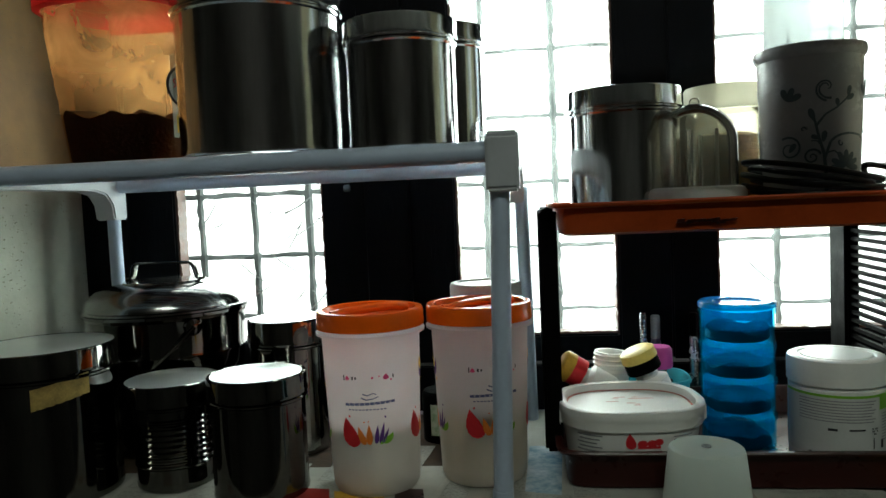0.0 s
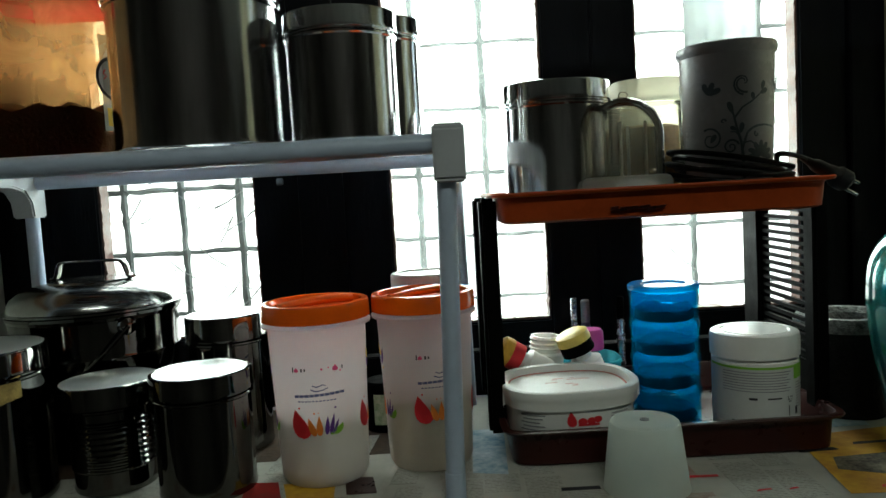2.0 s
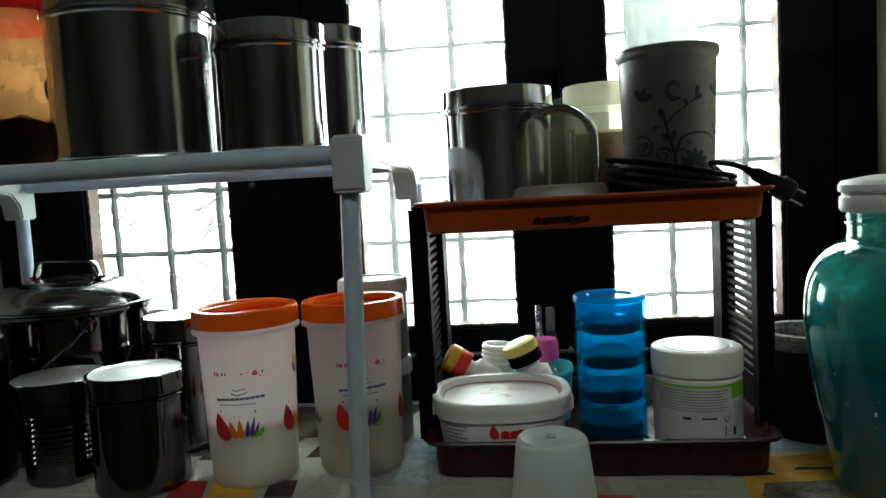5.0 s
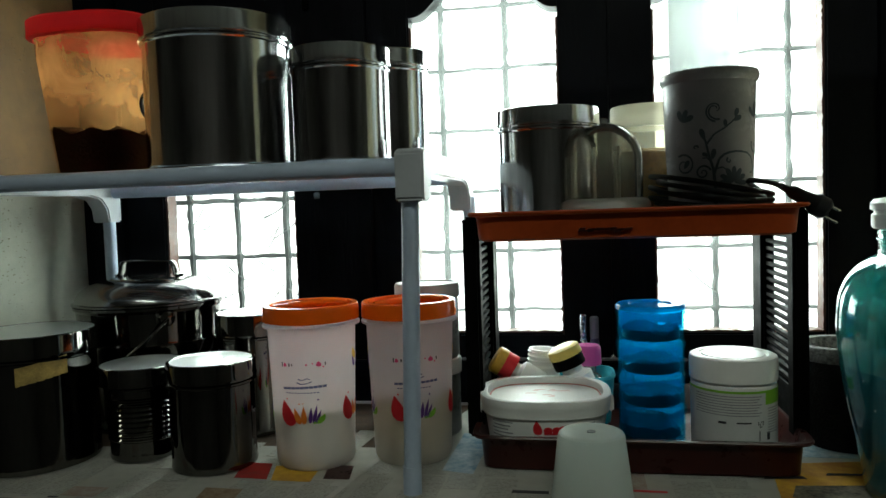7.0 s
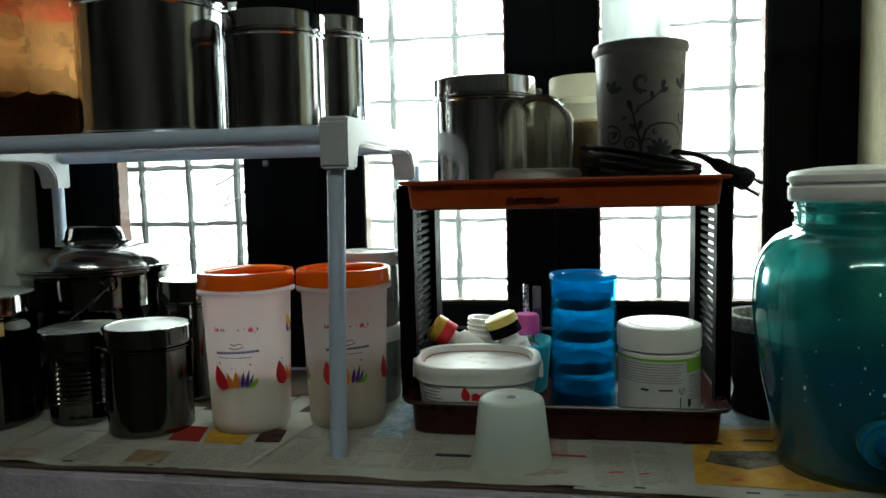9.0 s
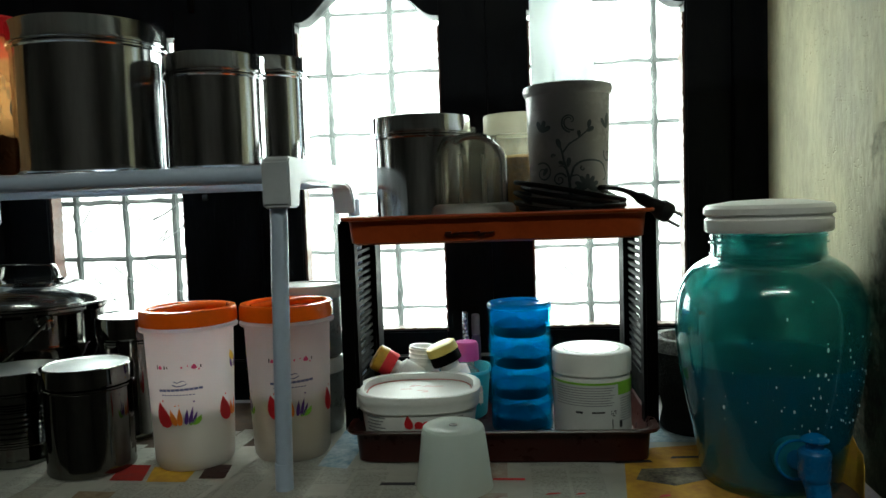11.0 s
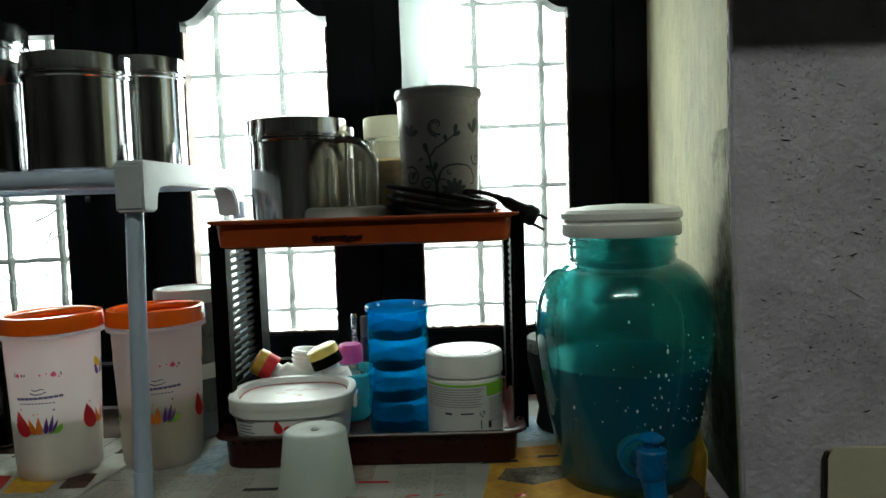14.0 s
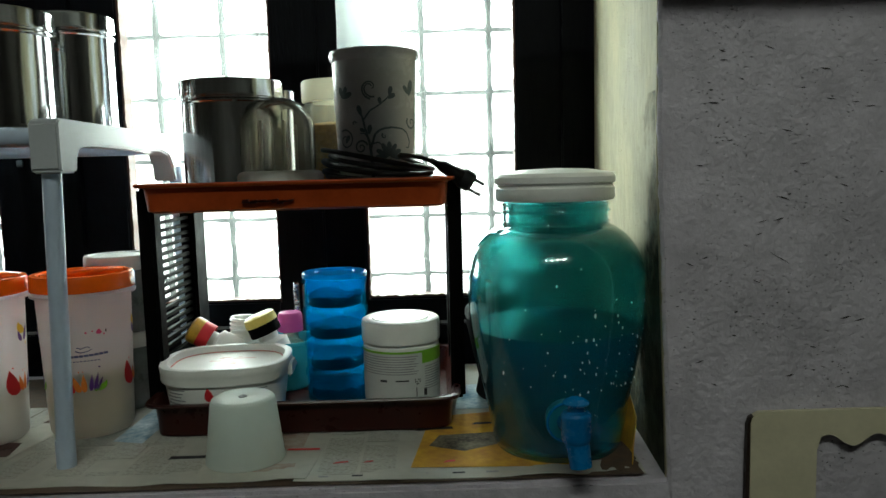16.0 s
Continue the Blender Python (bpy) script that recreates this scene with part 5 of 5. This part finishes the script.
for k in range(4):
    z = 0.0455 * k
    r = 0.0458
    st = part("pot", lathe([(0, z + 0.001), (r - 0.003, z), (r - 0.0006, z + 0.004), (r - 0.0002, z + 0.038), (r + 0.0018, z + 0.0392), (r + 0.0018, z + 0.0448), (r - 0.0015, z + 0.0452), (r - 0.002, z + 0.006), (0, z + 0.003)], 56), BLUE, stack)
    # scattering liner added inside to brighten the pot above its contents
    part("liner", lathe([(r - 0.0028, z + 0.0225 - 0.001 * k), (r - 0.0026, z + 0.043), (r - 0.0034, z + 0.043), (r - 0.0036, z + 0.0225 - 0.001 * k)], 48), BLUE_MILK, st, "added frosted liner that brightens the upper pot")
    full = lathe([(0, z + 0.004), (0.036, z + 0.004), (0.0395, z + 0.007), (0.0385, z + 0.019), (0.034, z + 0.0225), (0.020, z + 0.024), (0, z + 0.0235)], 40)
    for v in full.verts:
        if v.co.z > z + 0.010:
            v.co.z += 0.010 * noise.noise(Vector((v.co.x * 38, v.co.y * 38, 3.1 * k))) + 0.003 * noise.noise(Vector((v.co.x * 120, v.co.y * 120, k)))
    part("contents", full, BLUE_STUFF, st, "dark contents")
part("lid", lathe([(0.0462, 0.182), (0.0475, 0.1825), (0.0475, 0.188), (0.0455, 0.190), (0.030, 0.1895), (0.0285, 0.1875), (0, 0.1875)], 56), BLUE_LID, stack)

wt = thing("white_tub", (0.376, 0.922, LOW), "white plastic supplement tub with a green band", "tub")


def tub_r(z):
    return 0.0528


part("body", lathe([(0, 0), (0.046, 0), (0.0505, 0.002), (0.0528, 0.007), (0.0528, 0.096), (0.0505, 0.0985), (0.0505, 0.102), (0, 0.102)], 72), TUB_WHITE, wt)
part("lid", lathe([(0.0515, 0.1005), (0.0545, 0.101), (0.0548, 0.124), (0.0535, 0.1295), (0.050, 0.1312), (0.043, 0.1312), (0.0415, 0.1295), (0.0395, 0.1295), (0.038, 0.1312), (0, 0.1316)], 72), TUB_WHITE, wt)
part("label_paper", decal([rect(-0.10, 0.12, 0.020, 0.0895, 40)], tub_r, -95, 0.0005), mat("label_paper", (0.62, 0.63, 0.62), 0.5, vary=0.05), wt, "printed paper label")
part("green_band", decal([rect(-0.10, 0.022, 0.0895, 0.0925, 24), rect(0.022, 0.075, 0.0745, 0.0925, 12)], tub_r, -80, 0.0010), INK_GREEN, wt, "green printed band")
fine = [rect(-0.072, 0.016 - 0.003 * (i % 3), 0.085 - 0.0034 * i, 0.0862 - 0.0034 * i, 16) for i in range(8)] + [rect(0.026, 0.060 - 0.004 * (i % 3), 0.069 - 0.0034 * i, 0.0702 - 0.0034 * i, 6) for i in range(10)]
part("small_print", decal(fine, tub_r, -80, 0.0010), INK_SOFT, wt, "rows of fine grey marks")
bold = [rect(-0.038, -0.028, 0.0510, 0.0540, 3), rect(-0.016, 0.002, 0.0518, 0.0538, 3)] + [rect(0.0105 + 0.0022 * i, 0.0120 + 0.0022 * i, 0.0465 + 0.003 * j, 0.0485 + 0.003 * j, 1) for i in range(4) for j in range(3) if (i + j) % 3] + [rect(0.012, 0.0135, 0.030, 0.043, 1), rect(0.024, 0.029, 0.030, 0.040, 1)]
part("bold_print", decal(bold + [rect(-0.060 + 0.0065 * i, -0.0555 + 0.0065 * i, 0.0215, 0.0240, 1) for i in range(12)], tub_r, -80, 0.0010), INK_BLACK, wt, "grey and black marks")

basket = thing("cyan_basket", (0.152, 1.055, LOW), "small cyan plastic basket holding bottles", "basket")
part("wall", oval([(-0.05, 0.0), (-0.008, 0.0), (-0.004, 0.004), (0.002, 0.070), (0.004, 0.072), (0.003, 0.076), (0.000, 0.076), (-0.001, 0.070), (-0.008, 0.006), (-0.05, 0.004)], (0.076, 0.050), 64, 3.2), CYAN, basket)


def bottle(m, r, h, material, cap_material, label, cap_h=0.026, cap_r=None, stripe=None, neck=0.6):
    b = thing("small_bottle", (0, 0, 0), label, "bottle", 0, "small bottles in the basket")
    b.matrix_basis = m
    part("body", lathe([(0, 0), (r - 0.003, 0), (r, 0.004), (r, h * 0.68), (r * (neck + 0.14), h * 0.73), (r * neck, h * 0.76), (r * neck, h), (r * neck * 0.86, h), (r * neck * 0.84, h * 0.8), (0, h * 0.8)], 36), material, b)
    cr = cap_r or r * 0.8
    if cap_material:
        part("cap", lathe([(cr, h * 0.9), (cr * 1.03, h * 0.9 + 0.002), (cr, h * 0.9 + cap_h - 0.004), (cr * 0.85, h * 0.9 + cap_h), (0, h * 0.9 + cap_h)], 36), cap_material, b)
        if stripe:
            part("cap_band", lathe([(cr * 1.05, h * 0.9 + cap_h * 0.55), (cr * 1.06, h * 0.9 + cap_h * 0.6), (cr * 1.02, h * 0.9 + cap_h - 0.001), (cr * 0.8, h * 0.9 + cap_h + 0.002), (cr * 0.5, h * 0.9 + cap_h + 0.0025), (0, h * 0.9 + cap_h + 0.0026)], 36), stripe, b)
    else:
        for k in range(3):
            zz = h - 0.004 - 0.0065 * k
            part("thread", lathe([(r * neck, zz - 0.0018), (r * neck + 0.0018, zz - 0.0004), (r * neck + 0.0018, zz + 0.0004), (r * neck, zz + 0.0018)], 30), material, b)
    return b


bottle(pose(0.121, 1.022, 0.955, 0, -58, 4), 0.0205, 0.054, TUB_WHITE, INK_RED, "white bottle with a red and gold cap, lying tilted", 0.032, 0.0200, GOLD)
bottle(pose(0.117, 1.058, 0.907, 0, 4, 0), 0.027, 0.098, TUB_WHITE, None, "open white plastic bottle with a threaded neck", neck=0.82)
bottle(pose(0.189, 1.020, 0.928, 0, -22, 4), 0.026, 0.070, TUB_WHITE, BLACK, "white bottle with a black and yellow cap, tilted", 0.030, 0.0235, PAD)
bottle(pose(0.192, 1.071, 0.8990, 0, 0, 0), 0.0200, 0.088, CLEAR, PINK, "small clear bottle with a pink cap", 0.030, 0.0195)

# inverted cup in front
cup = thing("plastic_cup", (0.1905, 0.772, LEDGE), "translucent white plastic cup turned upside down", "cup")
part("wall", lathe([(r * 0.96, z * 0.97) for r, z in ((0.0485, 0.0), (0.0495, 0.001), (0.0485, 0.004), (0.0402, 0.074), (0.0385, 0.0775), (0.0370, 0.0765), (0.0388, 0.073), (0.0470, 0.004), (0.0485, 0.0))], 64), CLOUDY, cup)
part("base", lathe([(r * 0.96, z * 0.97) for r, z in ((0.0386, 0.0776), (0.0365, 0.0792), (0.034, 0.0797), (0.006, 0.0790), (0.0045, 0.0782), (0, 0.0780), (0, 0.0770), (0.034, 0.0772), (0.0370, 0.0766))], 64), CLOUDY, cup)

part("moulded_dot", lathe([(0.0052, 0.0762), (0.0050, 0.0776), (0.0030, 0.0778), (0.0022, 0.0770), (0, 0.0768)], 16), INK_SOFT, cup, "small grey moulding mark")

# slim bottles at the back of the ledge
for x, y, r, h, m, capm, lb in ((0.186, 1.168, 0.006, 0.156, SILVER_TUBE, SILVER_TUBE, "slim silver tube standing by the window"), (0.204, 1.165, 0.008, 0.152, mat("violet_tube", (0.10, 0.09, 0.16), 0.4, vary=0.2), INK_SOFT, "slim violet tube standing by the window"), (0.262, 1.17, 0.007, 0.154, SILVER_TUBE, BLACK, "slim silver tube standing by the window")):
    s = thing("slim_bottle", (x, y, LEDGE), lb, "bottle", 0, "slim bottles by the window")
    part("body", lathe([(0, 0), (r, 0), (r, h * 0.72), (r * 0.8, h * 0.76), (0, h * 0.76)], 24), m, s)
    part("cap", lathe([(r * 0.9, h * 0.765), (r * 0.9, h - 0.002), (r * 0.7, h), (0, h)], 24), capm, s)

# stone mortar behind the dispenser
mortar = thing("stone_mortar", (0.538, 0.998, LEDGE), "black rough stone mortar on the ledge", "mortar")
part("bowl", lathe([(0, 0), (0.050, 0), (0.054, 0.006), (0.049, 0.03), (0.058, 0.07), (0.066, 0.11), (0.067, 0.120), (0.045, 0.120), (0.036, 0.07), (0, 0.05)], 40), STONE, mortar)
part("rim", lathe([(0.067, 0.1205), (0.0685, 0.126), (0.068, 0.133), (0.064, 0.139), (0.052, 0.139), (0.046, 0.132), (0.045, 0.1205), (0.067, 0.1205)], 40), RIM_STONE, mortar, "pale worn rim")

# ---- water dispenser ----
disp = thing("water_dispenser", (0.5735, 0.797, LEDGE), "turquoise glass water dispenser with white lid and tap", "water dispenser")
SHAPE = [(0.0775, 0.004), (0.0810, 0.02), (0.0880, 0.06), (0.0965, 0.10), (0.1030, 0.14), (0.1068, 0.175), (0.1072, 0.20), (0.1045, 0.225), (0.0975, 0.244), (0.0860, 0.2595), (0.0740, 0.2685), (0.0665, 0.2725), (0.0640, 0.2775), (0.0640, 0.300)]
sm = [(p.x, p.y) for p in smooth_path([(r, z, 0) for r, z in SHAPE], 4)]
WALL = 0.003
part("glass_jar", lathe([(0, 0.0005), (0.070, 0.0), (0.0755, 0.0012)] + sm + [(0.0615, 0.300)] + [(r - WALL, z + 0.0005) for r, z in reversed(sm[:-1]) if z > 0.01] + [(0.072, 0.0075), (0, 0.0065)], 96), TEAL_GLASS, disp)
for z, w in ((0.2765, 0.0016), (0.2900, 0.0026), (0.2970, 0.0016)):
    part("neck_ring", lathe([(0.0642, z - w * 0.7), (0.0642 + w * 0.8, z - w * 0.4), (0.0642 + w, z), (0.0642 + w * 0.8, z + w * 0.4), (0.0642, z + w * 0.7)], 72), TEAL_GLASS, disp)
WL = 0.150
part("water", lathe([(0, 0.0085), (0.071, 0.0095)] + [(r - WALL - 0.0006, z) for r, z in sm if 0.012 < z < WL] + [(0.1002, WL), (0, WL)], 96), WATER, disp, "still water")
part("lid", lathe([(0.0655, 0.302), (0.0695, 0.302), (0.0715, 0.305), (0.0715, 0.317), (0.0690, 0.3195), (0.0690, 0.3215), (0.0725, 0.3235), (0.0725, 0.330), (0.0690, 0.3345), (0.040, 0.3390), (0, 0.3405)], 80), TUB_WHITE, disp, "white plastic screw lid")
tap = part("tap", tube([(-0.004, -0.088, 0.060), (-0.006, -0.104, 0.060)], 0.0235, 32), mixed("tap_washer", (0.02, 0.26, 0.36), 0.3, 0.2), disp, "round turquoise washer")
part("washer_ring", tube(smooth_path([(-0.006 + 0.0215 * math.cos(math.pi * k / 8), -0.1045, 0.060 + 0.0215 * math.sin(math.pi * k / 8)) for k in range(16)], 3, True), 0.0014, 6), TAP_BLUE, tap)
part("tap_barrel", lathe([(0, -0.018), (0.0135, -0.018), (0.0150, -0.016), (0.0156, -0.012), (0.0156, 0.006), (0.0162, 0.008), (0.0160, 0.012), (0.0140, 0.0145), (0.0085, 0.0155), (0.0080, 0.024), (0, 0.024)], 32), TAP_BLUE, tap, "blue valve body", at=Matrix.Translation((-0.003, -0.142, 0.0700)))
part("spout", tube([(-0.003, -0.142, 0.054), (-0.001, -0.144, 0.045), (0.001, -0.147, 0.026)], [0.0128, 0.0122, 0.0118], 24), TAP_BLUE, tap, "blue spout")
part("tap_shank", tube([(-0.006, -0.103, 0.060), (-0.003, -0.142, 0.0640)], 0.011, 18), TAP_BLUE, tap)
part("tap_knob", lathe([(0.007, -0.001), (0.0120, 0.000), (0.0140, 0.0015), (0.0140, 0.0030), (0.0100, 0.0062), (0.0045, 0.0085), (0, 0.0090)], 28), TAP_BLUE, tap, at=Matrix.Translation((-0.003, -0.142, 0.0925)))
# the droplets' white glints are put into this pale colour
DROPLET = mat("pale_water_droplets", (0.72, 0.86, 0.88), 0.1, vary=0.05)
RD = random.Random(12)
for k in range(80):
    a, z = radians(RD.triangular(-165, 0, -60)), RD.triangular(0.04, 0.24, 0.11)
    i = min(range(len(sm)), key=lambda q: abs(sm[q][1] - z))
    r = sm[i][0] + 0.0001
    d = RD.choice((0.0004, 0.0004, 0.0005, 0.0006, 0.0008, 0.0009, 0.0013))
    part("droplet", lathe([(0, -0.2 * d), (d, 0), (d * 0.7, d * 0.5), (0, d * 0.7)], 8), DROPLET, disp, at=Matrix.Translation((r * math.cos(a), r * math.sin(a), z)) @ Vector((math.cos(a), math.sin(a), 0)).to_track_quat("Z", "Y").to_matrix().to_4x4() @ Matrix.Diagonal((1, RD.uniform(1, 2.6), 1, 1)))

# curled newspaper edge standing up behind the dispenser
cb = bmesh.new()
rows = []
for i in range(13):
    u = i / 12
    px, py = 0.646 + 0.020 * u + 0.006 * math.sin(9 * u), 0.712 + 0.20 * u
    px = min(px, 0.662 + 0.085 * (py - 0.675) - 0.004)
    hgt = 0.018 + 0.060 * math.sin(math.pi * min(1, u * 1.15)) * (0.8 + 0.3 * noise.noise(Vector((u * 6, 0, 0))))
    rows.append([cb.verts.new((px + 0.012 * (v / 5) ** 2 * math.sin(4 * u) * 0.6, py, LEDGE + 0.0012 + hgt * v / 5)) for v in range(6)])
for a, b in zip(rows, rows[1:]):
    for v in range(5):
        cb.faces.new((a[v], b[v], b[v + 1], a[v + 1]))
ext = bmesh.ops.extrude_face_region(cb, geom=cb.faces[:])
for v in ext["geom"]:
    if isinstance(v, bmesh.types.BMVert):
        v.co.x -= 0.0008
single("curled_paper", cb, NEWS_YELLOW, "curled yellow newspaper edge standing against the reveal", "newspaper")

# ---- on the wall to the right ----
hole = [(0.832 + 0.124 * k / 30, 0.9275 + 0.0065 * math.cos(2 * math.pi * (0.124 * k / 30 - 0.0125) / 0.0535) - (0.011 if k in (0, 30) else 0.0)) for k in range(31)] + [(0.956, 0.80), (0.945, 0.79), (0.843, 0.79), (0.832, 0.80)]
bm = bmesh.new()
outer = []
for cx, cz, a0 in ((0.772, 0.732, 180), (1.004, 0.732, 270), (1.004, 0.949, 0), (0.772, 0.949, 90)):
    outer += [(cx + 0.012 * math.cos(radians(a0 + 15 * k)), cz + 0.012 * math.sin(radians(a0 + 15 * k))) for k in range(7)]
for y in (0.664, 0.6705):
    vo, vi = [bm.verts.new((px, y, pz)) for px, pz in outer], [bm.verts.new((px, y, pz)) for px, pz in hole]
    es = [bm.edges.new((q[i], q[(i + 1) % len(q)])) for q in (vo, vi) for i in range(len(q))]
    bmesh.ops.triangle_fill(bm, use_beauty=True, use_dissolve=False, edges=es)
    if y == 0.664:
        fo, fi = vo, vi
for qa, qb in ((fo, vo), (fi, vi)):
    for i in range(len(qa)):
        j = (i + 1) % len(qa)
        bm.faces.new((qa[i], qa[j], qb[j], qb[i]))
board = single("chopping_board", bm, BOARD, "cream plastic chopping board leaning on the plaster wall", "chopping board")
part("dark_edge", prism([(0.7545, 0.733), (0.7595, 0.733), (0.7595, 0.949), (0.7630, 0.957), (0.7595, 0.9555), (0.7565, 0.947)], "y", 0.6645, 0.6715), EDGE_DARK, board, "dark brown edge")

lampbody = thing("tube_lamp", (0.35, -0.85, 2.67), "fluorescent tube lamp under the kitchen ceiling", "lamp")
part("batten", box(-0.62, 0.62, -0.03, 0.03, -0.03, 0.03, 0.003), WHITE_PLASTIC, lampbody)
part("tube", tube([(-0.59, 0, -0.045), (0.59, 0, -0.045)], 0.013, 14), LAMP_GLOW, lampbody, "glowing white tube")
